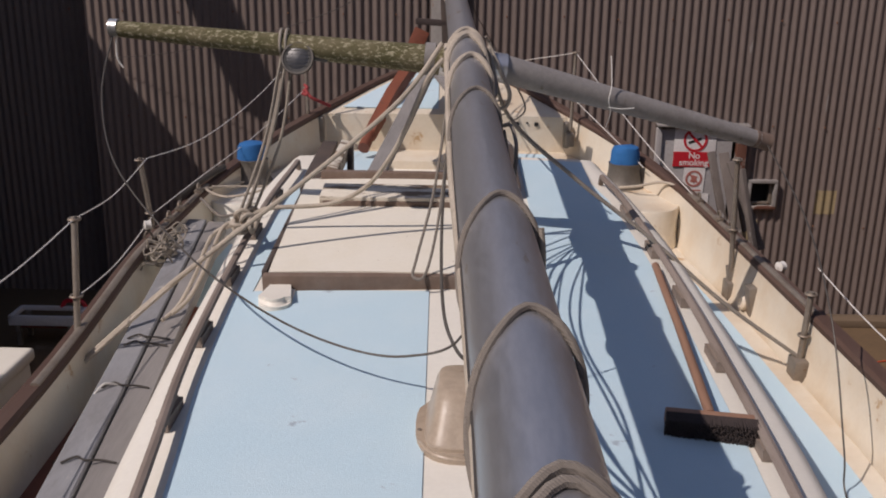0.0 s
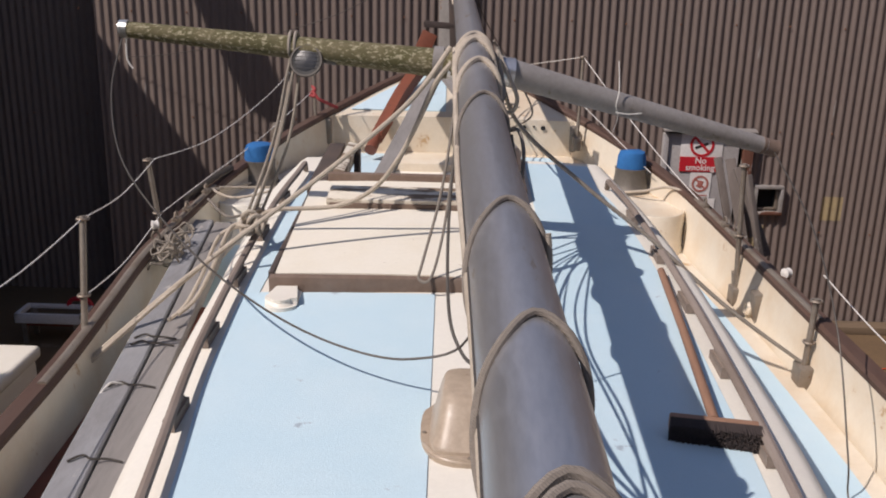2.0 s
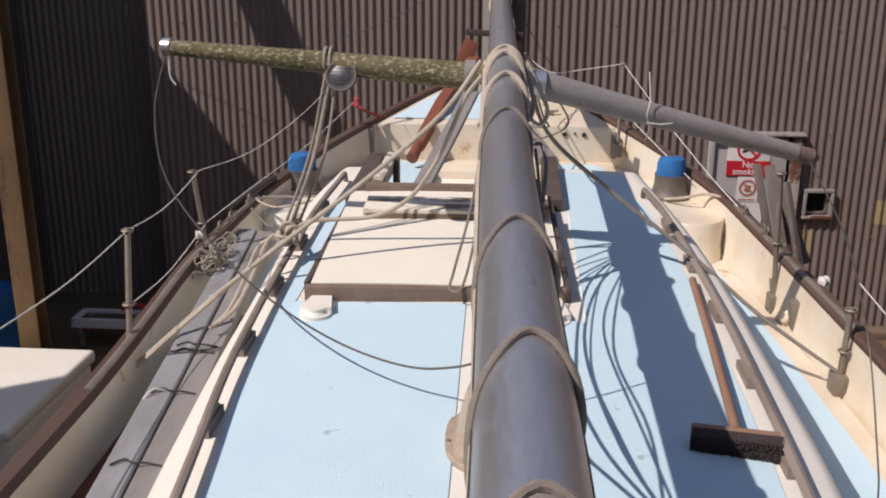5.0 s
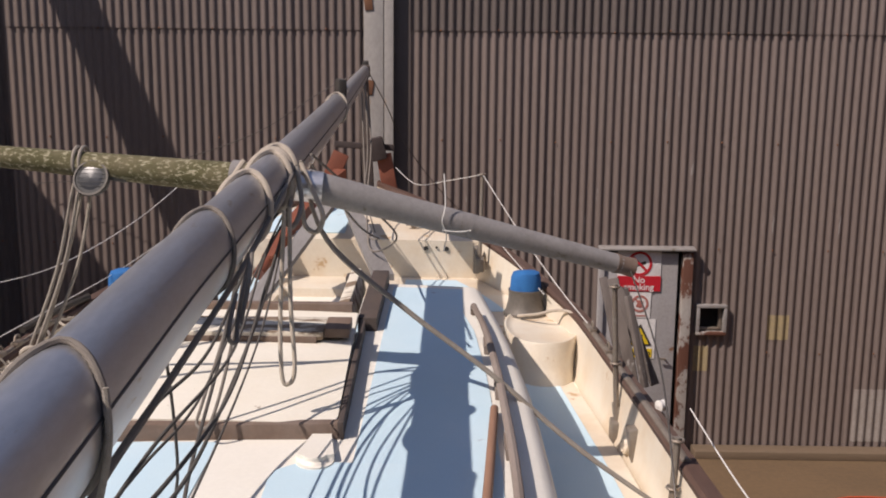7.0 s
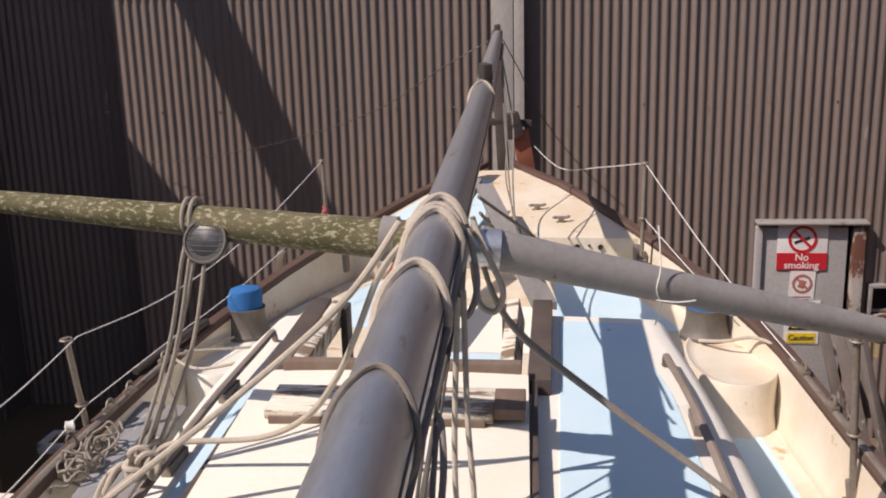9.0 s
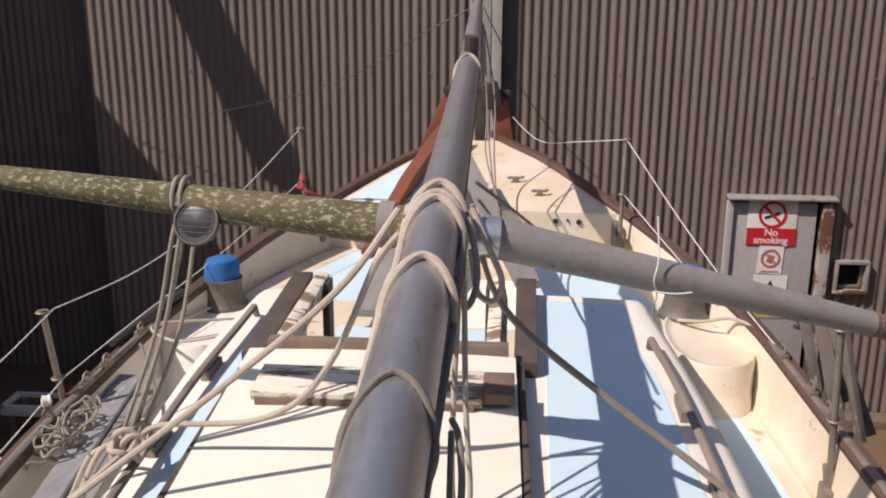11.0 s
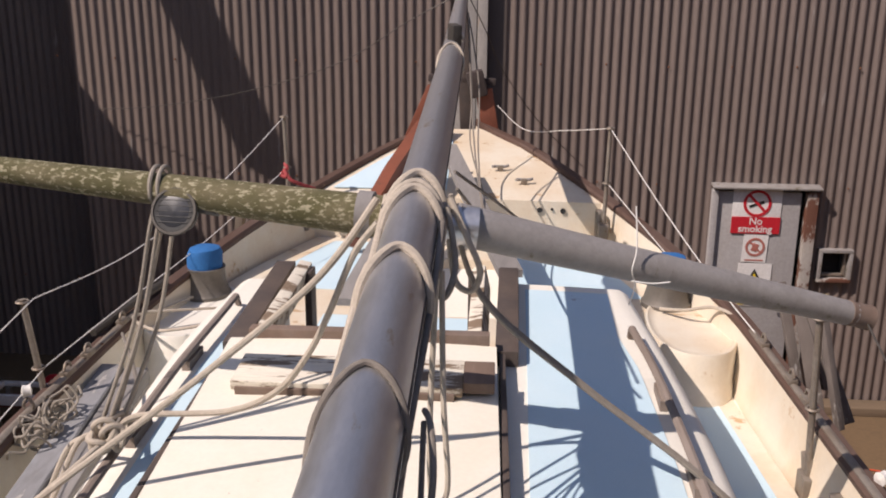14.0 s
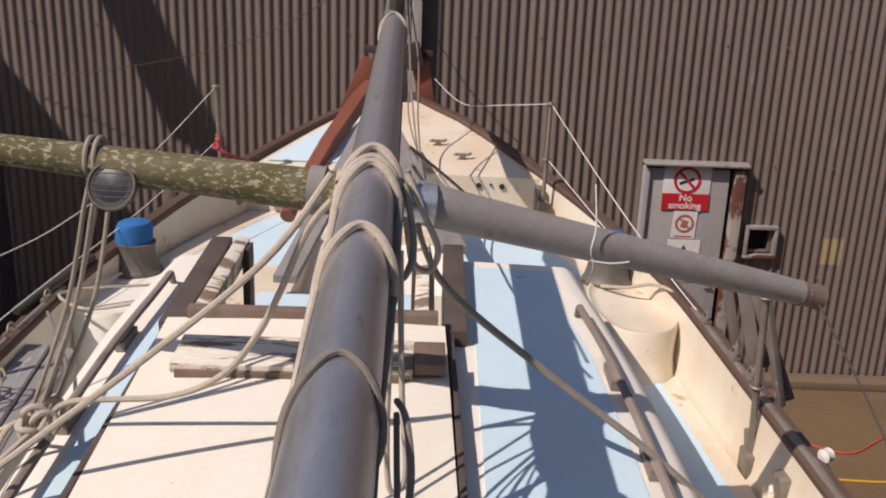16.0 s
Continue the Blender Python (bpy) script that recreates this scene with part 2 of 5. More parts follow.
def box(size, at=(0, 0, 0), turn=(0, 0, 0), bevel=0.0, seg=2, bm=None):
    """A box with bevelled edges."""
    out = bm or bmesh.new()
    b = bmesh.new()
    bmesh.ops.create_cube(b, size=1)
    bmesh.ops.scale(b, vec=size, verts=b.verts)
    if bevel:
        bmesh.ops.bevel(b, geom=b.edges[:], offset=bevel, segments=seg, affect="EDGES", profile=0.6)
    b.transform(pose(*at, *turn))
    tmp = bpy.data.meshes.new("tmp")
    b.to_mesh(tmp)
    b.free()
    out.from_mesh(tmp)
    bpy.data.meshes.remove(tmp)
    return out


def smooth_line(pts, steps=6, closed=False):
    pts = [Vector(p) for p in pts]
    if len(pts) == 2:
        return [pts[0].lerp(pts[1], k / 3) for k in range(4)]
    out = []
    n = len(pts)
    for i in range(n if closed else n - 1):
        a, b, c, d = [pts[(i + k) % n] if closed else pts[min(max(i + k, 0), n - 1)] for k in (-1, 0, 1, 2)]
        for k in range(steps):
            t = k / steps
            out.append(0.5 * ((2 * b) + (c - a) * t + (2 * a - 5 * b + 4 * c - d) * t * t + (3 * b - a - 3 * c + d) * t ** 3))
    if not closed:
        out.append(pts[-1])
    return out


def tube(line, r, seg=8, closed=False, bm=None, flat=1.0, ends=True):
    """A tube along a line of places; r is one radius or one per place."""
    out = bm or bmesh.new()
    line = [Vector(p) for p in line]
    n = len(line)
    rings, side = [], None
    for i, p in enumerate(line):
        a, b = (line[i - 1], line[(i + 1) % n]) if closed else (line[max(i - 1, 0)], line[min(i + 1, n - 1)])
        d = (b - a).normalized()
        if side is None:
            side = d.orthogonal().normalized() if abs(d.z) > 0.95 else d.cross(Vector((0, 0, 1))).normalized()
        side = (side - d * side.dot(d)).normalized()
        up = side.cross(d)
        rad = r[i] if isinstance(r, (list, tuple)) else r
        rings.append([out.verts.new(p + (side * math.cos(2 * math.pi * k / seg) + up * (flat * math.sin(2 * math.pi * k / seg))) * rad) for k in range(seg)])
    for i in range(n if closed else n - 1):
        A, B = rings[i], rings[(i + 1) % n]
        for k in range(seg):
            out.faces.new((A[k], A[(k + 1) % seg], B[(k + 1) % seg], B[k]))
    if not closed and ends:
        out.faces.new(rings[0][::-1])
        out.faces.new(rings[-1])
    return out


def loft(rings, cap=True, closed_ring=True, bm=None):
    """A skin over rings of places, all of one length."""
    out = bm or bmesh.new()
    R = [[out.verts.new(Vector(p)) for p in ring] for ring in rings]
    m = len(R[0])
    for A, B in zip(R, R[1:]):
        for k in range(m if closed_ring else m - 1):
            out.faces.new((A[k], A[(k + 1) % m], B[(k + 1) % m], B[k]))
    if cap and closed_ring:
        out.faces.new(R[0][::-1])
        out.faces.new(R[-1])
    return out


def lathe(profile, at, seg=24, turn=(0, 0, 0)):
    """A turned body: profile of (radius, height)."""
    bm = loft([[(r * math.cos(2 * math.pi * k / seg), r * math.sin(2 * math.pi * k / seg), h) for k in range(seg)] for r, h in profile])
    bm.transform(pose(*at, *turn))
    return bm


def prism(outline, z0, z1, bevel=0.0):
    """An upright prism over an outline of (x, y)."""
    bm = bmesh.new()
    a = [bm.verts.new((x, y, z0)) for x, y in outline]
    b = [bm.verts.new((x, y, z1)) for x, y in outline]
    n = len(a)
    for k in range(n):
        bm.faces.new((a[k], a[(k + 1) % n], b[(k + 1) % n], b[k]))
    bm.faces.new(a[::-1])
    top = bm.faces.new(b)
    if bevel:
        bmesh.ops.bevel(bm, geom=list(top.edges), offset=bevel, segments=3, affect="EDGES")
    return bm


def rope(name, pts, r, mat, label, category="rope", group="", steps=7, seg=8, closed=False):
    return solo(name, tube(smooth_line(pts, steps, closed), r, seg, closed), mat, label, category, group)


# ---- boat's shape ----
def table(rows, y):
    for (a, p), (b, q) in zip(rows, rows[1:]):
        if y <= b:
            t = max(0.0, min(1.0, (y - a) / (b - a)))
            return p + (q - p) * t
    return rows[-1][1]


def eased(rows, y):
    return (table(rows, y - 0.18) + table(rows, y) * 2 + table(rows, y + 0.18)) / 4


def axis(y):
    return 0.25 - 0.018 * (y - 2)


HALF = [(-2.6, 0.85), (-1.5, 1.15), (0, 1.44), (1.5, 1.54), (2.7, 1.565), (4, 1.52), (5.3, 1.43), (6.2, 1.21), (6.8, 1.0), (7.3, 0.76), (7.7, 0.56), (8.0, 0.38), (8.3, 0.07)]
SHEER = [(-2.6, 2.16), (0, 2.10), (2.7, 2.11), (4, 2.15), (5.3, 2.23), (6.75, 2.39), (8.15, 2.62), (8.5, 2.68)]
ROOF_RIGHT = [(-1.2, 0.70), (0, 0.80), (1, 0.86), (2, 0.95), (3, 0.96), (3.6, 0.96), (4.1, 0.935), (4.5, 0.90), (5, 0.84)]
ROOF_LEFT = [(-1.2, 0.72), (0, 0.78), (1, 0.825), (1.8, 0.885), (2.5, 0.92), (3.1, 0.93), (4, 0.955), (4.3, 0.96), (4.6, 0.94), (5, 0.885)]
RAIL_LEFT = [(0, -0.34), (1.0, -0.43), (1.86, -0.52), (2.27, -0.571), (2.74, -0.598), (3.1, -0.613), (3.75, -0.63), (4.1, -0.632), (4.4, -0.615), (4.7, -0.605)]
RAIL_RIGHT = [(0, 0.96), (1.0, 1.02), (2.0, 1.062), (2.86, 1.072), (3.56, 1.058), (3.9, 1.04), (4.23, 1.02), (4.5, 0.972)]


HALF_PORT = [(-2.6, 0.85), (-1.5, 1.12), (0, 1.36), (1.5, 1.43), (2.8, 1.45), (3.3, 1.475)] + HALF[5:]


def half(y, side=1):
    return eased(HALF if side > 0 else HALF_PORT, y)


def sheer(y):
    return eased(SHEER, y)


def roof_half(y, side=1):
    return eased(ROOF_RIGHT if side > 0 else ROOF_LEFT, y)


def roof_z(u, y):
    return 2.312 + 0.05 * (y - 2) - 0.018 * (u / 0.85) ** 2


def deck_z(y):
    return 1.86 + 0.02 * (y - 2)


def steps_of(a, b, n):
    return [a + (b - a) * k / n for k in range(n + 1)]


# ---- yard: ground, shed wall, door ----
WALL_Y = 10.30
PITCH = 0.0895
ground = solo("ground", box((180, 180, 0.2), (0, 20, -0.64)), GROUND, "brown dusty boarded yard ground", "ground", kind="structure")


def sheet(x0, x1, z0, z1, y=WALL_Y, depth=0.011, bm=None, per=8):
    """A corrugated sheet, with a little dent and lean from one wave to the next."""
    bm = bm or bmesh.new()
    n = max(2, int((x1 - x0) / PITCH * per))
    rows = []
    for z in (z0, z0 + (z1 - z0) * 0.33, z0 + (z1 - z0) * 0.67, z1):
        row = []
        for k in range(n + 1):
            x = x0 + (x1 - x0) * k / n
            w = math.sin(2 * math.pi * x / PITCH)
            w = math.copysign(abs(w) ** 0.8, w)
            dent = noise.noise(Vector((x * 1.3, z * 0.6, 3))) * 0.012
            row.append(bm.verts.new((x + noise.noise(Vector((x * 0.8, z * 0.4, 9))) * 0.006, y + depth * w + dent, z)))
        rows.append(row)
    for a, b in zip(rows, rows[1:]):
        for k in range(n):
            bm.faces.new((a[k], a[k + 1], b[k + 1], b[k]))
    return bm


DOOR = (2.55, 3.50, 1.765)
VENT = (3.62, 3.87, 0.86, 1.13)
wall = thing("wall_shed", (2, WALL_Y, -0.54), "tall shed wall clad in weathered brown corrugated iron", "wall", kind="structure")
LOW = [(-7.0, -5.62, -0.54, 4.12), (-3.85, -0.05, -0.54, 4.12), (0.43, DOOR[0], -0.54, 4.12), (DOOR[0], DOOR[1], DOOR[2], 4.12), (DOOR[1], VENT[0], -0.54, 4.12),
       (VENT[0], VENT[1], VENT[3], 4.12), (VENT[0], VENT[1], -0.54, VENT[2]), (VENT[1], 11.0, -0.54, 4.12)]


def sheets(x0, x1, z0, z1, y, mat):
    """A run of lapped sheets, eight waves wide, every other one a little proud."""
    n = max(1, round((x1 - x0) / (8 * PITCH)))
    for k in range(n):
        a, b = x0 + (x1 - x0) * k / n, x0 + (x1 - x0) * (k + 1) / n
        part("corrugated_sheet", sheet(a, min(b + 0.02, x1), z0, z1, y - 0.003 * (k % 2)), mat, wall)


for x0, x1, z0, z1 in LOW:
    sheets(x0, x1, z0, z1, WALL_Y, IRON)
for x0, x1 in ((-7.0, -5.62), (-3.85, -0.05), (0.43, 4.62), (4.62, 11.0)):
    sheets(x0, x1, 4.06, 7.6, WALL_Y - 0.012, IRONDARK if x0 > 0 and x1 < 5 else IRON)
for size, at in (((3.85, 0.12, 8.2), (-1.925, WALL_Y + 0.13, 3.5)), ((1.4, 0.12, 8.2), (-6.3, WALL_Y + 0.13, 3.5)), ((1.78, 0.12, 0.5), (-4.74, WALL_Y + 0.13, 7.35)), ((3.62, 0.12, 8.2), (1.81, WALL_Y + 0.13, 3.5)), ((7.13, 0.12, 8.2), (7.435, WALL_Y + 0.13, 3.5)),
                 ((0.25, 0.12, 6.43), (3.745, WALL_Y + 0.13, 4.345)), ((0.25, 0.12, 1.4), (3.745, WALL_Y + 0.13, 0.16)), ((0.5, 0.05, 0.5), (3.745, WALL_Y + 0.3, 1.0))):
    part("wall_core", box(size, at), DARKSHED, wall)
# fixing bolts along the rails of the wall
bolt = part("bolt", lathe([(0.001, 0.008), (0.007, 0.007), (0.010, 0.003), (0.011, 0)], (0.77, WALL_Y - 0.012, 2.92), 8, (90, 0, 0)), RUST, wall)
base_bolt = bolt.location.copy()
for z in (0.62, 1.77, 2.92, 4.07, 5.2):
    for k in range(-9, 13):
        if (z, k) == (2.92, 0) or 0.77 + k * 0.6 < -5.5 or -0.1 < 0.77 + k * 0.6 < 0.45 or (DOOR[0] - 0.1 < 0.77 + k * 0.6 < 4.1 and z < 1.7):
            continue
        b = bolt.copy()
        scene.collection.objects.link(b)
        b.location = base_bolt + Vector((k * 0.6 * UNIT + random.uniform(-0.02, 0.02), -0.008 if z > 4 else 0, (z - 2.92) * UNIT + random.uniform(-0.01, 0.01)))
post = thing("door_post", (0.13, WALL_Y, -0.54), "white painted steel post streaked with rust on the shed wall", "post", kind="structure")
part("flange", box((0.205, 0.03, 8.1), (0.052, WALL_Y - 0.10, 3.51), bevel=0.004), POSTWHITE, post)
part("flange", box((0.095, 0.028, 8.1), (0.210, WALL_Y - 0.098, 3.51), bevel=0.004), POSTWHITE, post)
part("web", box((0.04, 0.13, 8.1), (0.10, WALL_Y - 0.02, 3.51)), POSTWHITE, post)
part("rusty_bracket", box((0.085, 0.012, 0.15), (0.005, WALL_Y - 0.120, 3.47), (0, 8, 0), bevel=0.004), RUST, post)
part("rusty_bracket", box((0.085, 0.012, 0.13), (0.0, WALL_Y - 0.120, 4.32), (0, -6, 0), bevel=0.004), RUST, post)
# dark strip standing in for the post's shadow on the wall
part("cover_strip", box((0.20, 0.04, 8.1), (0.335, WALL_Y + 0.01, 3.51), bevel=0.004), IRONDARK, post)

door = thing("door_1", (3.020, WALL_Y, -0.54), "closed dirty white door with rusty frame and warning signs", "door", kind="structure")
part("door_leaf", box((0.80, 0.05, 2.26), (2.950, WALL_Y - 0.03, 0.60), bevel=0.006), DOORWHITE, door)
part("jamb", box((0.06, 0.12, 2.28), (2.520, WALL_Y - 0.03, 0.60), bevel=0.008), DOORWHITE, door)
part("rusty_jamb", box((0.11, 0.13, 2.28), (3.450, WALL_Y - 0.035, 0.60), bevel=0.008), DOORRUST, door, "rust-eaten steel door jamb")
part("lintel_flashing", box((1.04, 0.14, 0.02), (3.000, WALL_Y - 0.07, 1.785), (8, 0, 0), bevel=0.004), SPREADER, door)
part("door_handle", tube([(3.250, WALL_Y - 0.06, 0.55), (3.250, WALL_Y - 0.11, 0.56), (3.170, WALL_Y - 0.11, 0.57)], 0.012), STEEL, door)


def disc(r, at, t=0.004, seg=32, hole=0.0):
    """An upright disc or ring that faces the yard."""
    bm = bmesh.new()
    outs = []
    for y in (0, -t):
        outs.append([bm.verts.new((at[0] + r * math.cos(2 * math.pi * k / seg), at[1] + y, at[2] + r * math.sin(2 * math.pi * k / seg))) for k in range(seg)])
        outs.append([bm.verts.new((at[0] + hole * math.cos(2 * math.pi * k / seg), at[1] + y, at[2] + hole * math.sin(2 * math.pi * k / seg))) for k in range(seg)] if hole else None)
    if hole:
        for A, B in ((outs[0], outs[1]), (outs[2], outs[3]), (outs[0], outs[2]), (outs[1], outs[3])):
            for k in range(seg):
                bm.faces.new((A[k], A[(k + 1) % seg], B[(k + 1) % seg], B[k]))
    else:
        for k in range(seg):
            bm.faces.new((outs[0][k], outs[0][(k + 1) % seg], outs[2][(k + 1) % seg], outs[2][k]))
        bm.faces.new(outs[0])
        bm.faces.new(outs[2])
    return bm


def words(text, size, at, mat, parent, squeeze=1.0):
    c = bpy.data.curves.new("lettering", "FONT")
    c.body, c.size, c.align_x, c.align_y, c.extrude, c.offset = text, size * UNIT, "CENTER", "CENTER", 0.001, 0.0012
    c.materials.append(mat)
    ob = new("lettering", c)
    ob.parent = parent
    where, p = Vector((0, 0, 0)), parent
    while p:
        where += p.location
        p = p.parent
    ob.location = plan(*at) - where
    ob.rotation_euler = (radians(90), 0, 0)
    ob.scale = (squeeze, 1, 1)
    return ob


F = WALL_Y - 0.058
sign = thing("no_smoking_sign", (2.930, F, 1.30), "red and white no smoking sign with struck-out circle", "sign")
part("backing", box((0.47, 0.006, 0.44), (2.930, F - 0.003, 1.53), bevel=0.002), SIGNWHITE, sign)
part("red_panel", box((0.47, 0.006, 0.168), (2.930, F - 0.009, 1.394)), SIGNRED, sign)
part("ring", disc(0.135, (2.930, F - 0.006, 1.615), 0.006, 36, 0.108), SIGNRED, sign)
part("bar", box((0.235, 0.006, 0.026), (2.930, F - 0.010, 1.615), (0, 45, 0)), SIGNRED, sign)
part("cigarette", box((0.15, 0.004, 0.028), (2.925, F - 0.0075, 1.605), (0, -20, 0)), SIGNBLACK, sign)
words("No", 0.098, (2.930, F - 0.013, 1.434), SIGNWHITE, sign)
words("smoking", 0.098, (2.930, F - 0.013, 1.355), SIGNWHITE, sign)
sign2 = thing("flame_sign", (2.950, F, 1.02), "faded white paper sign with a red prohibition circle", "sign")
part("backing", box((0.24, 0.005, 0.285), (2.950, F - 0.003, 1.155), (0, 1.5, 0)), SIGNWHITE, sign2)
part("ring", disc(0.095, (2.950, F - 0.006, 1.17), 0.004, 30, 0.072), SIGNFADED, sign2)
part("bar", box((0.16, 0.004, 0.02), (2.950, F - 0.007, 1.17), (0, 45, 0)), SIGNFADED, sign2)
part("flame", box((0.06, 0.003, 0.08), (2.950, F - 0.0065, 1.165), (0, 20, 0), bevel=0.001), SIGNFADED, sign2)
part("caption_bar", box((0.18, 0.003, 0.014), (2.950, F - 0.0065, 1.035)), SIGNFADED, sign2)
sign3 = thing("caution_sign", (2.980, F, 0.60), "white sign with yellow warning triangle and caution label", "sign")
part("backing", box((0.33, 0.005, 0.45), (2.970, F - 0.003, 0.775)), SIGNWHITE, sign3)
tri = bmesh.new()
loop = [(2.97 - 0.13, 0.70), (2.97 + 0.13, 0.70), (2.97, 0.945)]
fr, bk = [tri.verts.new((x, F - 0.012, z)) for x, z in loop], [tri.verts.new((x, F - 0.005, z)) for x, z in loop]
tri.faces.new(fr), tri.faces.new(bk[::-1])
for k in range(3):
    tri.faces.new((fr[k], fr[(k + 1) % 3], bk[(k + 1) % 3], bk[k]))
part("triangle_border", tri, SIGNBLACK, sign3)
tri = bmesh.new()
loop = [(2.97 - 0.098, 0.718), (2.97 + 0.098, 0.718), (2.97, 0.90)]
fr, bk = [tri.verts.new((x, F - 0.016, z)) for x, z in loop], [tri.verts.new((x, F - 0.010, z)) for x, z in loop]
tri.faces.new(fr), tri.faces.new(bk[::-1])
for k in range(3):
    tri.faces.new((fr[k], fr[(k + 1) % 3], bk[(k + 1) % 3], bk[k]))
part("triangle", tri, SIGNYELLOW, sign3)
part("symbol", box((0.022, 0.004, 0.10), (2.970, F - 0.018, 0.775), (0, 18, 0)), SIGNBLACK, sign3)
part("symbol", box((0.07, 0.004, 0.018), (2.970, F - 0.018, 0.745), (0, -12, 0)), SIGNBLACK, sign3)
part("caption", box((0.27, 0.006, 0.10), (2.970, F - 0.008, 0.615)), SIGNYELLOW, sign3)
words("Caution", 0.075, (2.970, F - 0.013, 0.615), SIGNBLACK, sign3)

vent = thing("wall_vent", (3.745, WALL_Y, 0.84), "square steel vent frame with a dark opening in the shed wall", "vent")
for size, at in (((0.33, 0.10, 0.034), (3.745, WALL_Y - 0.025, 1.147)), ((0.33, 0.10, 0.034), (3.745, WALL_Y - 0.025, 0.843)),
                 ((0.034, 0.10, 0.270), (3.597, WALL_Y - 0.025, 0.995)), ((0.034, 0.10, 0.270), (3.893, WALL_Y - 0.025, 0.995))):
    part("frame_bar", box(size, at, bevel=0.006), DOORRUST if at[2] < 0.9 else SPREADER, vent)
part("inner_lip", box((0.03, 0.05, 0.23), (3.855, WALL_Y + 0.02, 0.995), bevel=0.004), STEEL, vent)
part("inner_lip", box((0.23, 0.05, 0.025), (3.74, WALL_Y + 0.02, 0.885), bevel=0.004), STEEL, vent)
part("duct", box((0.26, 0.02, 0.28), (3.745, WALL_Y + 0.26, 0.995)), IRONDARK, vent)


def wall_patch(name, x0, x1, z0, z1, mat, label):
    """A thin skin that follows the waves of the wall."""
    b = sheet(x0, x1, z0, z1, WALL_Y - 0.0045)
    return solo(name, b, mat, label, "wall patch", kind="structure")


wall_patch("trim_yellow_patch", 4.37, 4.61, 0.765, 1.045, PATCHYELLOW, "faded yellow paint patch on corrugated iron")
wall_patch("trim_yellow_patch", 3.58, 3.74, 0.40, 0.69, PATCHYELLOW, "faded yellow paint patch on corrugated iron")
wall_patch("trim_grey_patch", 5.40, 6.05, -0.40, 0.21, PATCHGREY, "lighter repair sheet of corrugated iron")
solo("baseboard", box((7.4, 0.22, 0.09), (7.3, WALL_Y - 0.13, -0.495), bevel=0.012), TIMBER, "worn timber sill along the foot of the shed", "sill", kind="structure")

# added side block that closes the yard, its height set to shade the wall
side = thing("wall_shade_block", (-6.6, 9.2, -0.54), "dark block added to shade the wall, with rusty corner columns", "wall", kind="structure")
part("cladding", box((2.0, 3.3, 6.0), (-6.95, 8.60, 2.46)), DARKSHED, side)
# wall stepped back here so that its dark left stretch lies in shade
part("set_back_sheet", sheet(-5.75, -3.7, -0.54, 7.2, WALL_Y + 0.55), IRON, side)
# first reveal runs forward of the wall only to shade the recess
part("reveal", box((0.06, 1.6, 7.7), (-5.66, WALL_Y - 0.05, 3.3)), DARKSHED, side)
part("reveal", box((0.06, 0.7, 7.7), (-3.81, WALL_Y + 0.50, 3.3)), DARKSHED, side)
part("reveal", box((1.9, 0.7, 0.06), (-4.73, WALL_Y + 0.45, 7.12)), DARKSHED, side)
for x, y in ((-5.84, 7.1), (-5.84, 10.0)):
    part("rusty_column", box((0.16, 0.16, 5.1), (x, y, 2.01), bevel=0.01), RUST, side)
# unseen beam, added only to cast the slanted shadow band on the wall
part("jib_arm", box((0.34, 2.6, 0.30), (-4.69, 9.17, 6.35), (0, 0, -29.7), bevel=0.02), RUST, wall, "unseen rusty beam added to shade a slanted band of the wall")

# plain unseen walls added to close the yard behind and beside
BACKSHED = material("dull_brown_shed", (0.16, 0.13, 0.11), 0.9, second=(0.12, 0.095, 0.08), grain=20, blotch=0.8, mix=0.8)
solo("wall_behind", box((40, 0.5, 9.5), (0, -9.0, 4.2)), BACKSHED, "plain brown unseen wall added to close the yard behind", "wall", kind="structure")
# set near and tall to block sky that the mast would reflect
solo("wall_port_side", box((0.5, 11.6, 11.5), (-9.2, -2.8, 5.2)), BACKSHED, "plain brown unseen wall added to close the yard", "wall", kind="structure")
solo("wall_starboard_side", box((0.5, 18.8, 9.5), (12.5, 0.7, 4.2)), BACKSHED, "plain brown unseen wall added to close the yard", "wall", kind="structure")

# ---- boat: hull, decks, bulwarks ----
boat = thing("sailing_boat", (0.2, 3, -0.54), "laid-up cream sailing boat with pale blue deck and pointed stern", "boat")
YS = steps_of(-2.6, 8.3, 46)
rings = []
for y in YS:
    s, c = sheer(y), axis(y)
    prof = [(-1.0, s - 0.30), (-1.0, 1.55), (-0.9, 1.0), (-0.62, 0.5), (-0.16, 0.15), (-0.10, -0.40), (0.10, -0.40), (0.16, 0.15), (0.62, 0.5), (0.9, 1.0), (1.0, 1.55), (1.0, s - 0.30)]
    rings.append([(c + u * half(y, u), y, z) for u, z in prof])
part("hull", loft(rings), CLEANWHITE, boat)
part("keel_shoe", box((0.5, 5.0, 0.14), (0.2, 2.6, -0.47), bevel=0.02), TIMBER, boat)
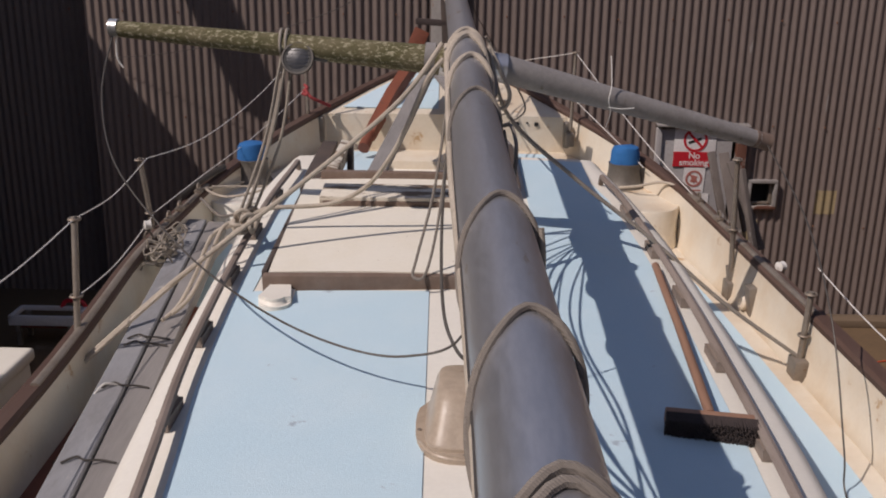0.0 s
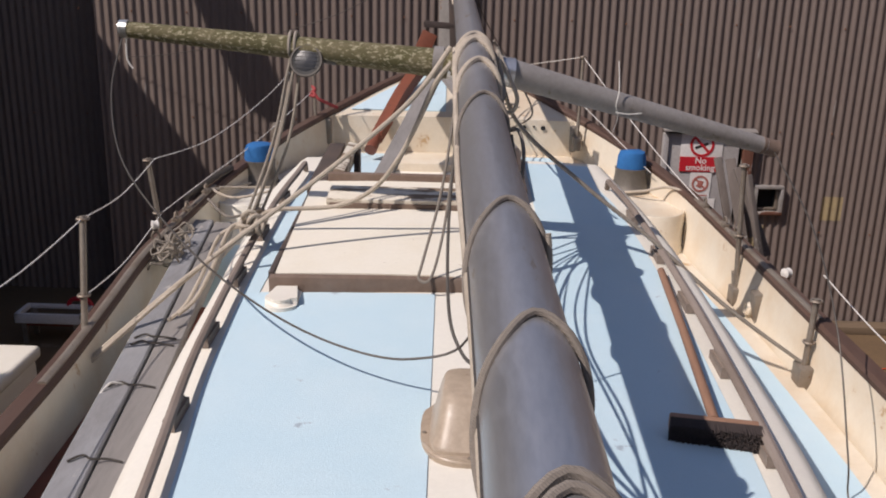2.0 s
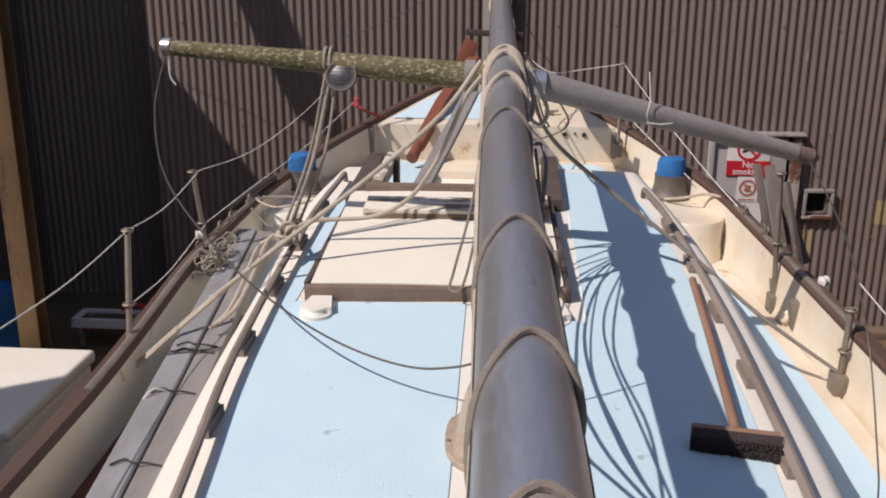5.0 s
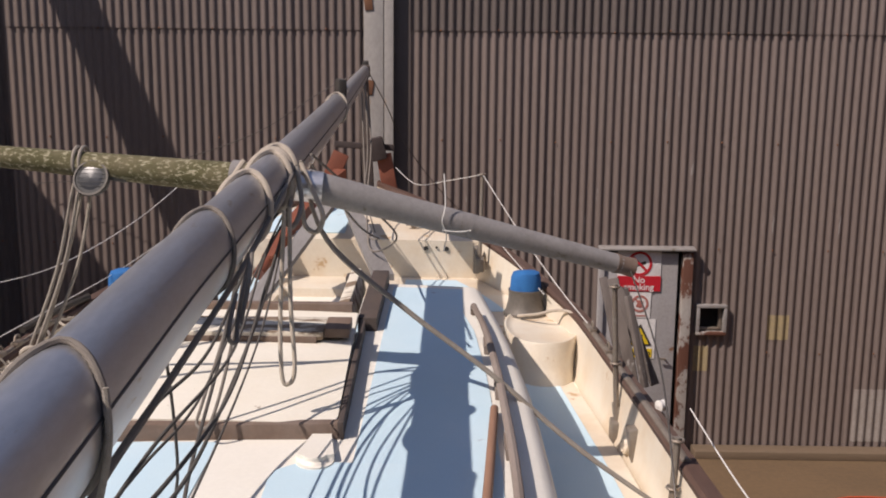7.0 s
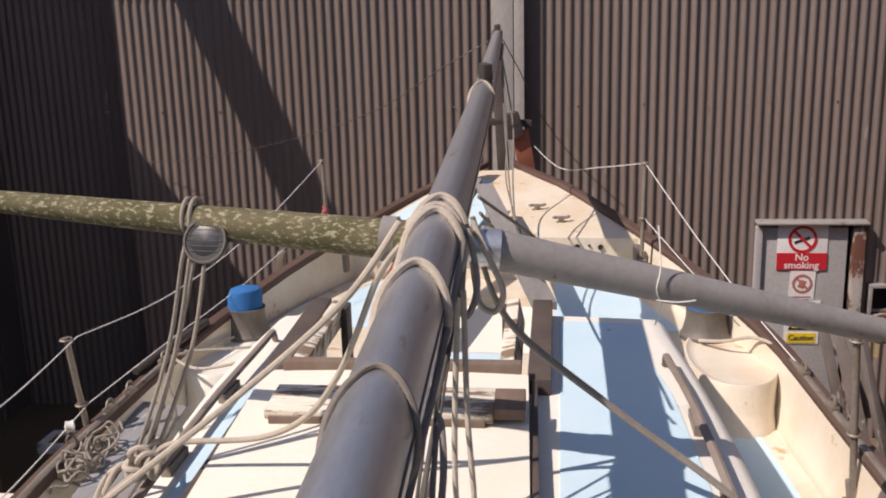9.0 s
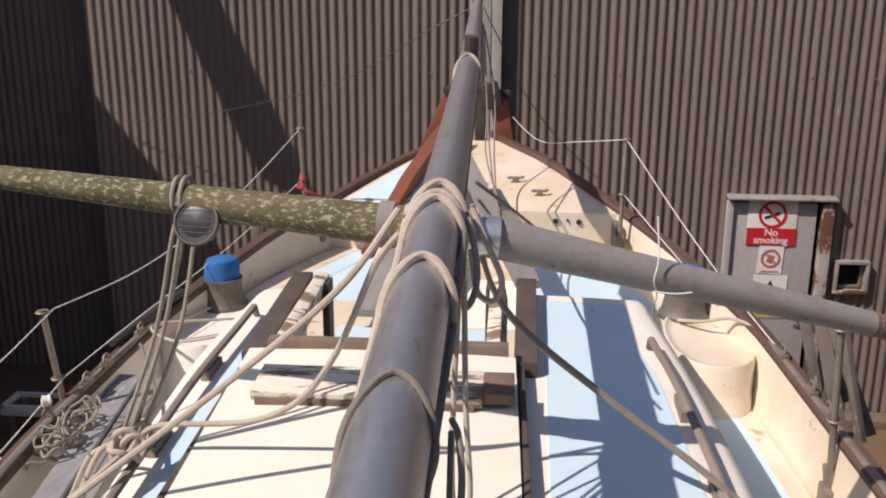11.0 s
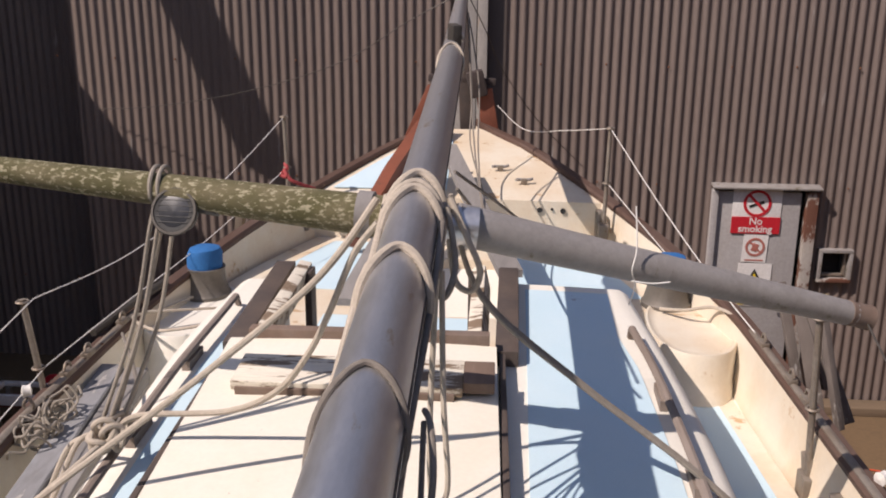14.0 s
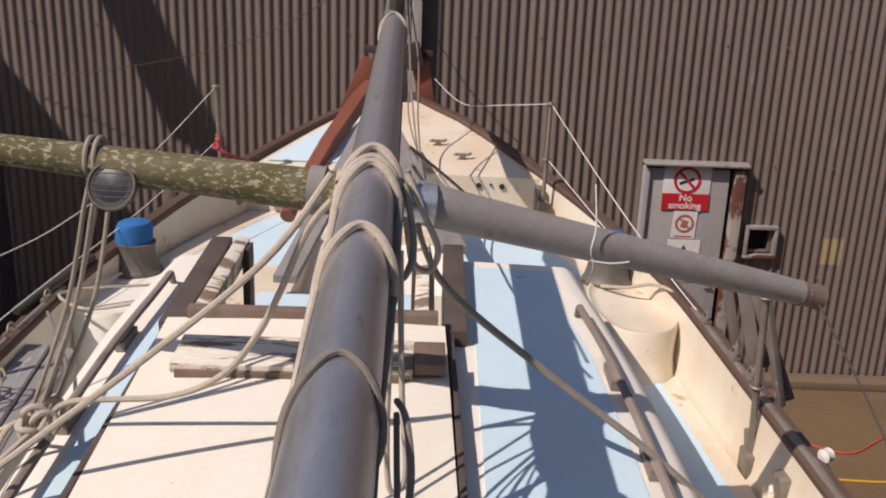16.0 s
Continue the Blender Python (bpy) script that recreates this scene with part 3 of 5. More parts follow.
for name, sgn in (("bulwark", -1), ("bulwark", 1)):
    rings = []
    for y in YS:
        h, s, c = half(y, sgn), sheer(y), axis(y)
        foot = min(deck_z(y) - 0.05, s - 0.30)
        q = min(1.0, h / 0.3)
        rings.append([(c + sgn * u, y, z) for u, z in ((h - 0.11 * q, foot), (h - 0.075 * q, deck_z(y) + 0.02), (h - 0.055 * q, s - 0.06), (h - 0.05 * q, s - 0.02), (h, s - 0.02), (h + 0.004, foot - 0.2), (h - 0.1 * q, foot - 0.2))])
    part(name, loft(rings), WHITE, boat)
    rings = []
    for y in YS + [8.36]:
        h, s, c = half(min(y, 8.3), sgn), sheer(y), axis(y)
        q = min(1.0, h / 0.3)
        rings.append([(c + sgn * (h + u * q), y, s + z) for u, z in ((-0.052, -0.018), (-0.056, 0.006), (-0.045, 0.020), (0.012, 0.020), (0.024, 0.004), (0.02, -0.03), (0.0, -0.04))])
    part("cap_rail", loft(rings), RAILWOOD, boat, "dark brown wooden cap rail")


def slab(x_left, x_right, y0, y1, z_of, thick, n=24, across=8):
    """A sheet with thickness between two edges that run along the boat."""
    bm = bmesh.new()
    up, dn = [], []
    for y in steps_of(y0, y1, n):
        a, b = x_left(y), x_right(y)
        xs = [a + (b - a) * k / across for k in range(across + 1)]
        up.append([bm.verts.new((x, y, z_of(x, y))) for x in xs])
        dn.append([bm.verts.new((x, y, z_of(x, y) - thick)) for x in xs])
    for i in range(n):
        for k in range(across):
            bm.faces.new((up[i][k], up[i][k + 1], up[i + 1][k + 1], up[i + 1][k]))
            bm.faces.new((dn[i][k], dn[i + 1][k], dn[i + 1][k + 1], dn[i][k + 1]))
        for k in (0, across):
            bm.faces.new((up[i][k], up[i + 1][k], dn[i + 1][k], dn[i][k]))
    for i in (0, n):
        for k in range(across):
            bm.faces.new((up[i][k], up[i][k + 1], dn[i][k + 1], dn[i][k]))
    return bm


part("side_deck", slab(lambda y: axis(y) - half(y, -1) + 0.1, lambda y: axis(y) + half(y) - 0.1, -2.3, 5.3, lambda x, y: deck_z(y), 0.06), WHITE, boat)
for sgn in (-1, 1):
    inner = lambda y, s=sgn: axis(y) + s * (roof_half(y, s) + 0.03)
    outer = lambda y, s=sgn: axis(y) + s * (half(y, s) - 0.185)
    a, b = (outer, inner) if sgn < 0 else (inner, outer)
    part("deck_panel", slab(a, b, 0.0, 5.0, lambda x, y: deck_z(y) + 0.004, 0.004, across=2), BLUE, boat, "pale blue non-slip deck paint")

# coachroof with the companionway cut into its aft end
OPEN_Y, ROOF_END = 4.16, 5.0
OPEN_L, OPEN_R = -0.47, 0.47


def roof_ring(y, xa=None, xb=None):
    """The outline of the cabin at y; xa, xb: cut to that stretch."""
    c, w, v, dz = axis(y), roof_half(y), roof_half(y, -1), deck_z(y) - 0.03
    top = []
    lo = -v + 0.045 if xa is None else xa - c
    hi = w - 0.045 if xb is None else xb - c
    for k in range(13):
        u = lo + (hi - lo) * k / 12
        top.append((c + u, y, roof_z(u, y)))
    left = [(c - v + 0.0, y, dz), (c - v - 0.012, y, roof_z(v, y) - 0.07), (c - v + 0.008, y, roof_z(v, y) - 0.022)] if xa is None else [(xa, y, dz), (xa, y, dz + 0.1), (xa, y, dz + 0.2)]
    right = [(c + w - 0.008, y, roof_z(w, y) - 0.022), (c + w + 0.012, y, roof_z(w, y) - 0.07), (c + w + 0.0, y, dz)] if xb is None else [(xb, y, dz + 0.2), (xb, y, dz + 0.1), (xb, y, dz)]
    return left + top + right


part("coachroof", loft([roof_ring(y) for y in steps_of(-1.2, OPEN_Y, 30)]), CLEANWHITE, boat)
part("coachroof_side", loft([roof_ring(y, None, OPEN_L) for y in steps_of(OPEN_Y, ROOF_END, 6)]), CLEANWHITE, boat)
part("coachroof_side", loft([roof_ring(y, OPEN_R, None) for y in steps_of(OPEN_Y, ROOF_END, 6)]), CLEANWHITE, boat)
# flat dark board closes the opening; no cabin is modelled below
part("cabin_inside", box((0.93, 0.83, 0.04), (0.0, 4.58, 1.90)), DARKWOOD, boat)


def on_roof(lift):
    return lambda x, y: roof_z(x - axis(y), y) + lift


LEFT_EDGE = lambda y: table(RAIL_LEFT, y) + 0.045
RIGHT_EDGE = lambda y: table(RAIL_RIGHT, y) - 0.035
part("roof_panel", slab(LEFT_EDGE, lambda y: 0.176 - 0.016 * (y - 1), -0.8, 2.99, on_roof(0.004), 0.004), BLUE, boat, "pale blue non-slip roof paint")
part("roof_panel", slab(LEFT_EDGE, lambda y: -0.505, 2.99, 4.93, on_roof(0.004), 0.004, across=3), BLUE, boat)
part("roof_panel", slab(lambda y: table([(0, 0.385), (2.27, 0.366), (2.74, 0.350), (2.80, 0.362), (2.86, 0.43)], y), RIGHT_EDGE, -0.8, 2.86, on_roof(0.004), 0.004, n=60), BLUE, boat)
part("roof_panel", slab(lambda y: 0.585, RIGHT_EDGE, 2.86, 4.93, on_roof(0.004), 0.004), BLUE, boat)


# aft deck, cockpit well and stern deck
AFT_Z = 2.12
part("aft_deck", slab(lambda y: axis(y) - half(y) + 0.09, lambda y: -0.26, 5.36, 6.86, lambda x, y: AFT_Z, 0.40, across=6), WHITE, boat)
part("aft_deck", slab(lambda y: 0.52, lambda y: axis(y) + half(y) - 0.09, 5.36, 6.86, lambda x, y: AFT_Z, 0.40, across=6), WHITE, boat)
part("bridge_deck", box((1.60, 0.45, 0.40), (0.13, 5.225, AFT_Z - 0.19), bevel=0.02), WHITE, boat)
part("cockpit_end", box((0.80, 0.42, 0.40), (0.13, 6.66, AFT_Z - 0.2), bevel=0.02), WHITE, boat)
part("cockpit_sole", box((0.86, 1.2, 0.05), (0.13, 5.95, 1.62)), WHITE, boat)
part("seat_panel", slab(lambda y: axis(y) - half(y) + 0.26, lambda y: -0.30, 5.82, 6.75, lambda x, y: AFT_Z + 0.004, 0.004, across=3), BLUE, boat)
part("seat_panel", slab(lambda y: 0.56, lambda y: axis(y) + half(y) - 0.26, 5.82, 6.75, lambda x, y: AFT_Z + 0.004, 0.004, across=3), BLUE, boat)
part("bridge_panel", box((0.8, 0.36, 0.004), (0.0, 5.225, AFT_Z + 0.013)), BLUE, boat)
part("stern_deck", slab(lambda y: axis(y) - max(0.03, half(y) - 0.04), lambda y: axis(y) + max(0.03, half(y) - 0.04), 6.85, 8.2, lambda x, y: sheer(y) - 0.022 + 0.01 * (1 - ((x - axis(y)) / 1.0) ** 2), 0.34), WHITE, boat)
part("stern_panel", slab(lambda y: axis(y) - max(0.04, half(y) - 0.12), lambda y: axis(y) - 0.06, 6.98, 7.95, lambda x, y: sheer(y) - 0.004, 0.006, across=3), BLUE, boat)

# sheet tracks on the cap rails
for sgn, y0, y1 in ((-1, 2.62, 5.1), (1, 3.4, 5.1)):
    rings = []
    for y in steps_of(y0, y1, 20):
        x, z = axis(y) + sgn * (half(y, sgn) - 0.030), sheer(y) + 0.019
        rings.append([(x + u, y, z + v) for u, v in ((-0.016, 0.0), (-0.016, 0.006), (-0.007, 0.012), (0.007, 0.012), (0.016, 0.006), (0.016, 0.0))])
    track = part("sheet_track", loft(rings), STEEL, boat, "dark worn metal sheet track")
    for y in (4.45, 4.62, 4.95):
        x, z = axis(y) + sgn * (half(y, sgn) - 0.030), sheer(y) + 0.032
        part("track_slide", box((0.036, 0.075, 0.024), (x, y, z), (0, 0, sgn * 2), bevel=0.006), STEEL, track)
        part("shackle", tube(smooth_line([(x, y + 0.03 * math.cos(a), z + 0.016 + 0.026 * math.sin(a)) for a in (0, 1.05, 2.1, 3.14)], 4), 0.006, 6), STEEL, track)

# winch pedestals on the coamings
for x, mat, label in ((-1.06, CLEANWHITE, "white moulded pedestal beside the cockpit"), (1.392, WHITE, "rust-stained cream pedestal bulging onto the side deck")):
    rings = []
    for sx, sy, z in ((0.205, 0.46, deck_z(5.3) - 0.05), (0.200, 0.44, deck_z(5.3) + 0.015), (0.198, 0.415, deck_z(5.3) + 0.06), (0.203, 0.398, AFT_Z - 0.10), (0.206, 0.388, AFT_Z + 0.010), (0.202, 0.381, AFT_Z + 0.024), (0.192, 0.369, AFT_Z + 0.024), (0.178, 0.345, AFT_Z + 0.010), (0.15, 0.30, AFT_Z + 0.006)):
        rings.append([(x + sx * math.copysign(abs(math.cos(a)) ** 0.85, math.cos(a)), 5.40 + sy * math.copysign(abs(math.sin(a)) ** 0.9, math.sin(a)), z) for a in steps_of(0, 2 * math.pi * 39 / 40, 39)])
    part("winch_pedestal", loft(rings), mat, boat, label)

# ---- companionway hatch ----
hatch = part("sliding_hatch", slab(lambda y: -0.455 - 0.02 * (y - 3), lambda y: 0.515 - 0.035 * (y - 3), 3.04, 4.15, lambda x, y: 2.42 + 0.088 * (y - 3.03) - 0.012 * (x / 0.5) ** 2, 0.035, n=10), HATCHWHITE, boat, "cream painted sliding hatch")
part("front_trim", box((1.0, 0.045, 0.075), (0.03, 3.03, 2.378), (0, 0, 3), bevel=0.008), WOOD, boat, "bare grey-brown wooden trim")
for x, s in ((-0.478, -1), (0.512, 1)):
    part("slide_rail", box((0.02, 1.14, 0.06), (x, 3.60, 2.418), (2.85, 0, 0.9 if s < 0 else 1.6), bevel=0.004), DARKWOOD, boat)
    part("slide_plank", box((0.085, 0.84, 0.10), (x + 0.0 * s, 4.60, 2.455), (3.4, 0, 0), bevel=0.006), DARKWOOD, boat, "dark stained hatch slide")
part("hatch_sill", box((0.86, 0.05, 0.045), (0.02, 4.17, 2.525), (0, 0, 0.5), bevel=0.006), WOOD, boat)
for x, dx in ((-0.40, 1), (0.40, -1)):
    part("jamb", box((0.055, 0.80, 0.12), (x, 4.60, 2.46), (2.85, dx * 12, 0), bevel=0.006), PEELING, boat, "cream jamb with bare wood edge")
    part("washboard_slot", box((0.03, 0.10, 0.42), (x + dx * 0.045, 4.93, 2.31), (0, 0, 0), bevel=0.004), DARKWOOD, boat)
for x in (-0.40, 0.47):
    part("drain_fillet", prism([(x + 0.058 * math.cos(a), 2.862 + 0.058 * math.sin(a)) for a in steps_of(math.pi, 2 * math.pi, 14)] + [(x + 0.05, 3.06), (x - 0.05, 3.06)], 2.33, 2.382, 0.022), CLEANWHITE, boat)


# ---- handrails ----
def handrail(line_x, y0, y1, gap):
    n = 40
    bar = []
    for y in steps_of(y0, y1, n):
        x = line_x(y)
        bar.append((x, y, roof_z(x - axis(y), y) + 0.054))
    first, last = bar[0], bar[-1]
    bar = [(first[0], first[1] - 0.03, first[2] - 0.045)] + bar + [(last[0], last[1] + 0.03, last[2] - 0.045)]
    rail = part("handrail", tube(bar, [0.014] + [0.0155] * (n + 1) + [0.014], 8, flat=0.85), GREYWOOD, boat, "grey weathered wooden handrail")
    y = y0
    while y <= y1 + 0.01:
        x = line_x(y)
        z = roof_z(x - axis(y), y)
        part("foot", prism([(x - 0.016, y - 0.075), (x + 0.016, y - 0.075), (x + 0.016, y + 0.075), (x - 0.016, y + 0.075)], z - 0.002, z + 0.043, 0.010), GREYWOOD, rail)
        y += gap


handrail(lambda y: eased(RAIL_LEFT, y), 0.0, 4.66, 0.52)
handrail(lambda y: eased(RAIL_RIGHT, y), 0.0, 4.46, 0.50)

# ---- mast with spreaders ----
def mast_at(y, side=0.0, lift=0.0):
    """A place beside the mast, from a line 75 mm below its crown."""
    return Vector((table([(-2.2, 0.40), (0.94, 0.332), (2.1, 0.289), (3.0, 0.273), (4.0, 0.25), (5.86, 0.20), (8.9, 0.088)], y) + side, y, 2.995 + 0.0765 * (y - 0.937) + lift))


def mast_wide(y):
    return table([(-2.2, 0.082), (0.4, 0.080), (1.2, 0.075), (2.1, 0.069), (3.0, 0.065), (5.0, 0.060), (8.8, 0.042)], y)


DEEP = 1.45


def mast_mid(y, side=0.0, lift=0.0):
    """The middle of the mast's oval section; side and lift in half-widths and half-depths."""
    w = mast_wide(y)
    return mast_at(y, side * w, 0.075 - w * DEEP + lift * w * DEEP)


mast = thing("mast", (0.3, 3.5, 3.0), "dull grey alloy mast lying along the boat", "mast")
ys = steps_of(-2.2, 5.0, 12) + steps_of(5.3, 8.72, 8)
part("tube", tube([mast_mid(y) for y in ys], [mast_wide(y) for y in ys], 32, flat=DEEP), ALU, mast)
part("luff_groove", tube([mast_mid(y, 0.0, -1.05) for y in ys[:-1]], 0.020, 6), ALU, mast)
for s in (-1, 1):
    part("seam", tube([mast_mid(y, 0.99 * s, 0.14) for y in ys[:-1]], 0.0034, 5), WIRE, mast)
part("masthead_cap", box((0.085, 0.16, 0.11), mast_at(8.72, 0, 0.02), (4.4, 0, 2), bevel=0.02), DARKWOOD, mast)
part("sheave_box", box((0.05, 0.12, 0.10), mast_at(8.80, 0.0, 0.06), (4, 0, 2), bevel=0.01), WIRE, mast)
part("crane_tang", box((0.05, 0.10, 0.13), mast_at(5.86, 0.01, 0.085), (4, 0, 20), bevel=0.01), WIRE, mast)
part("bright_shackle", tube(smooth_line([mast_at(5.84, 0.03 + 0.02 * math.cos(a), 0.085 + 0.03 * math.sin(a)) for a in (0, 1.2, 2.4, 3.6, 4.8)], 4, True), 0.008, 6, True), BRIGHT, mast)
sp_root = mast_at(3.44)
part("spreader_socket", tube([sp_root + Vector((-0.10, 0.0, -0.035)), sp_root + Vector((0.16, 0.02, -0.06))], 0.056, 16), ALU, mast)
spl = part("spreader", tube([sp_root + Vector((-0.06, 0.0, -0.035)).lerp(Vector((-1.395, 0.16, 0.055)), t) for t in steps_of(0, 1, 10)], [0.060 - 0.026 * t for t in steps_of(0, 1, 10)], 18, flat=0.95), ALGAE, mast, "spreader crusted with green algae and pale lichen")
part("bright_tip", tube([sp_root + Vector((-1.395, 0.16, 0.058)), sp_root + Vector((-1.43, 0.163, 0.058))], 0.037, 14), BRIGHT, spl)
part("socket_collar", tube([sp_root + Vector((-0.115, 0.01, -0.03)), sp_root + Vector((-0.155, 0.012, -0.028))], 0.063, 16), PLANK, spl)
spr = part("spreader", tube([sp_root + Vector((0.10, 0.02, -0.05)).lerp(Vector((1.27, 0.337, -0.380)), t) for t in steps_of(0, 1, 10)], [0.057 - 0.020 * t for t in steps_of(0, 1, 10)], 18), SPREADER, mast, "dull grey alloy spreader")
part("tip_fitting", tube([sp_root + Vector((1.25, 0.332, -0.3744)), sp_root + Vector((1.282, 0.341, -0.3834)), sp_root + Vector((1.325, 0.352, -0.396))], [0.040, 0.036, 0.039], 14), WOOD, spr)
part("worn_band", tube([sp_root + Vector((0.60, 0.1555, -0.191)), sp_root + Vector((0.68, 0.177, -0.2136))], 0.0478, 18, ends=False), SPREADER, spr)
lamp = thing("deck_lamp", (-0.41, 3.45, 3.10), "round deck floodlight hung under the algae-covered spreader", "lamp")
LAMP = Vector((-0.390, 3.455, 3.150))
FACE = Euler((radians(68), 0, radians(-6))).to_matrix()
part("housing", lathe([(0.0, -0.06), (0.03, -0.058), (0.055, -0.03), (0.064, 0.0), (0.06, 0.008), (0.0, 0.004)], LAMP, 28, (68, 0, -6)), BLACK, lamp)
part("lens", lathe([(0.055, 0.004), (0.04, 0.008), (0.0, 0.010)], LAMP, 28, (68, 0, -6)), material("ribbed_lens", (0.035, 0.037, 0.043), 0.35, second=(0.025, 0.025, 0.03), grain=60, bump=0.1), lamp)
for k in (-0.030, -0.015, 0.0, 0.015, 0.030):
    w = math.sqrt(0.052 ** 2 - k ** 2)
    part("lens_rib", tube([LAMP + FACE @ Vector((-w, k, 0.008)), LAMP + FACE @ Vector((w, k, 0.008))], 0.0016, 5), BLACK, lamp)
part("rim", tube([LAMP + FACE @ Vector((0.061 * math.cos(a), 0.061 * math.sin(a), 0.006)) for a in steps_of(0, 6.02, 23)], 0.006, 6, True), WIRE, lamp)
part("strap", box((0.09, 0.05, 0.05), (-0.315, 3.49, 3.165), (0, 10, 0), bevel=0.01), WIRE, lamp)

# crutch that carries the mast over the stern, and the trestle under its foot
crutch = thing("mast_crutch", (0.12, 8.40, 2.60), "red-brown wooden mast crutch on the stern", "mast support")
part("cheek_board", box((0.13, 0.05, 0.42), (0.325, 8.33, 2.70), (0, -10, 0), bevel=0.008), REDWOOD, crutch)
part("cheek_board", box((0.14, 0.05, 0.46), (-0.17, 8.33, 2.70), (0, 24, 0), bevel=0.008), REDWOOD, crutch)
part("upright", box((0.09, 0.08, 1.0), (0.13, 8.38, 3.08), (0, -3, 0), bevel=0.01), DARKWOOD, crutch)
part("cross_bar", box((0.52, 0.04, 0.055), (0.12, 8.36, 2.97), (0, 3, 0), bevel=0.01), BRISTLE, crutch)
part("chock", box((0.13, 0.10, 0.20), (0.235, 8.30, 2.95), (0, -14, 8), bevel=0.02), BRISTLE, crutch, "dark chock beside the mast")
trestle = thing("mast_trestle", (0.46, -2.0, 1.85), "plain wooden trestle on the foredeck", "trestle")
part("post", box((0.12, 0.12, 0.90), (0.46, -2.0, 2.22), bevel=0.01), TIMBER, trestle)
part("foot", box((0.9, 0.2, 0.08), (0.46, -2.0, 1.83), bevel=0.01), TIMBER, trestle)

# ---- tiller and steering gear ----
tiller = thing("tiller", (0.0, 7.3, 2.55), "red-brown wooden tiller reaching forward over the cockpit", "tiller")
part("arm", loft([[(x + a * w, y, z + b * h) for a, b in ((-1, -1), (1, -1), (1, 1), (-1, 1))] for x, y, z, w, h in
                  ((-0.05, 8.0, 2.74, 0.05, 0.06), (-0.13, 7.7, 2.68, 0.045, 0.055), (-0.27, 7.1, 2.50, 0.042, 0.045), (-0.40, 6.6, 2.27, 0.038, 0.04))]), REDWOOD, tiller)
part("grip", tube([(-0.40, 6.62, 2.275), (-0.43, 6.46, 2.205)], [0.04, 0.045], 12), REDWOOD, tiller)
for (xa, ya, za), (xb, yb, zb) in (((0.52, 5.10, 2.475), (0.10, 7.1, 2.68)), ((-0.27, 5.35, 2.22), (0.02, 7.2, 2.70))):
    solo("grey_batten", loft([[(x + a * 0.055, y, z + b * 0.018) for a, b in ((-1, -1), (1, -1), (1, 1), (-1, 1))] for x, y, z in ((xa, ya, za), ((xa + xb) / 2, (ya + yb) / 2, (za + zb) / 2 - 0.01), (xb, yb, zb))]), PLANK, "grey weathered batten leaning over the cockpit", "batten", "battens over the cockpit")

# ---- winches ----
def winch(x, y):
    w = thing("winch", (x, y, AFT_Z), "grey sheet winch under a bright blue cloth cover", "winch", "winches on the coamings")
    part("drum", lathe([(0.0, -0.07), (0.128, -0.07), (0.128, 0.012), (0.118, 0.022), (0.108, 0.06), (0.102, 0.09), (0.100, 0.13), (0.104, 0.15), (0.0, 0.15)], (x, y, AFT_Z + 0.012), 28), WINCHGREY, w)
    bm = lathe([(0.0, 0.262), (0.055, 0.26), (0.08, 0.25), (0.09, 0.22), (0.09, 0.15), (0.093, 0.105), (0.087, 0.10), (0.0, 0.10)], (x, y, AFT_Z + 0.012), 26)
    for v in bm.verts:
        v.co += Vector((noise.noise(v.co * 9), noise.noise(v.co * 9 + Vector((5, 0, 0))), noise.noise(v.co * 12) * 0.7)) * 0.014
    part("cover", bm, CAPBLUE, w, "bright blue cloth winch cover")
    part("drawstring", tube([(x + 0.09 * math.cos(a), y + 0.09 * math.sin(a), AFT_Z + 0.122) for a in steps_of(0, 6.02, 23)], 0.006, 5, True), WHITEWIRE, w)


winch(-1.07, 5.66)
winch(1.33, 5.74)

# ---- stanchions and lifelines ----
def stanchion(foot, top, h2=0.5):
    s = thing("stanchion", foot, "dull steel guard-rail stanchion on the bulwark", "stanchion", "stanchions along the bulwarks")
    part("tube", tube([foot, top], 0.013, 10), STEEL, s)
    part("base", box((0.06, 0.10, 0.10), (foot[0], foot[1], foot[2] + 0.04), bevel=0.012), STEEL, s)
    f, t = Vector(foot), Vector(top)
    part("eye", tube([t + Vector((0.022 * math.cos(a), 0.022 * math.sin(a), -0.01)) for a in steps_of(0, 5.5, 9)], 0.006, 5, True), STEEL, s)
    m = f.lerp(t, h2)
    part("eye", tube([m + Vector((0.022 * math.cos(a), 0.022 * math.sin(a), 0)) for a in steps_of(0, 5.5, 9)], 0.006, 5, True), STEEL, s)


stanchion((-1.21, 3.05, 1.97), (-1.235, 3.22, 2.56))
stanchion((-1.28, 4.34, 1.99), (-1.345, 4.34, 2.555))
stanchion((1.675, 3.36, 1.88), (1.69, 3.36, 2.26))
stanchion((1.645, 4.28, 1.90), (1.60, 4.24, 2.63))
stanchion((1.08, 6.65, 2.22), (1.09, 6.65, 2.90))
stanchion((-0.86, 6.70, 2.28), (-0.88, 6.72, 2.92))


def wire(pts, mat, label, r=0.0028):
    rope("lifeline", pts, r, mat, label, "wire", "lifelines round the deck", 8, 6)


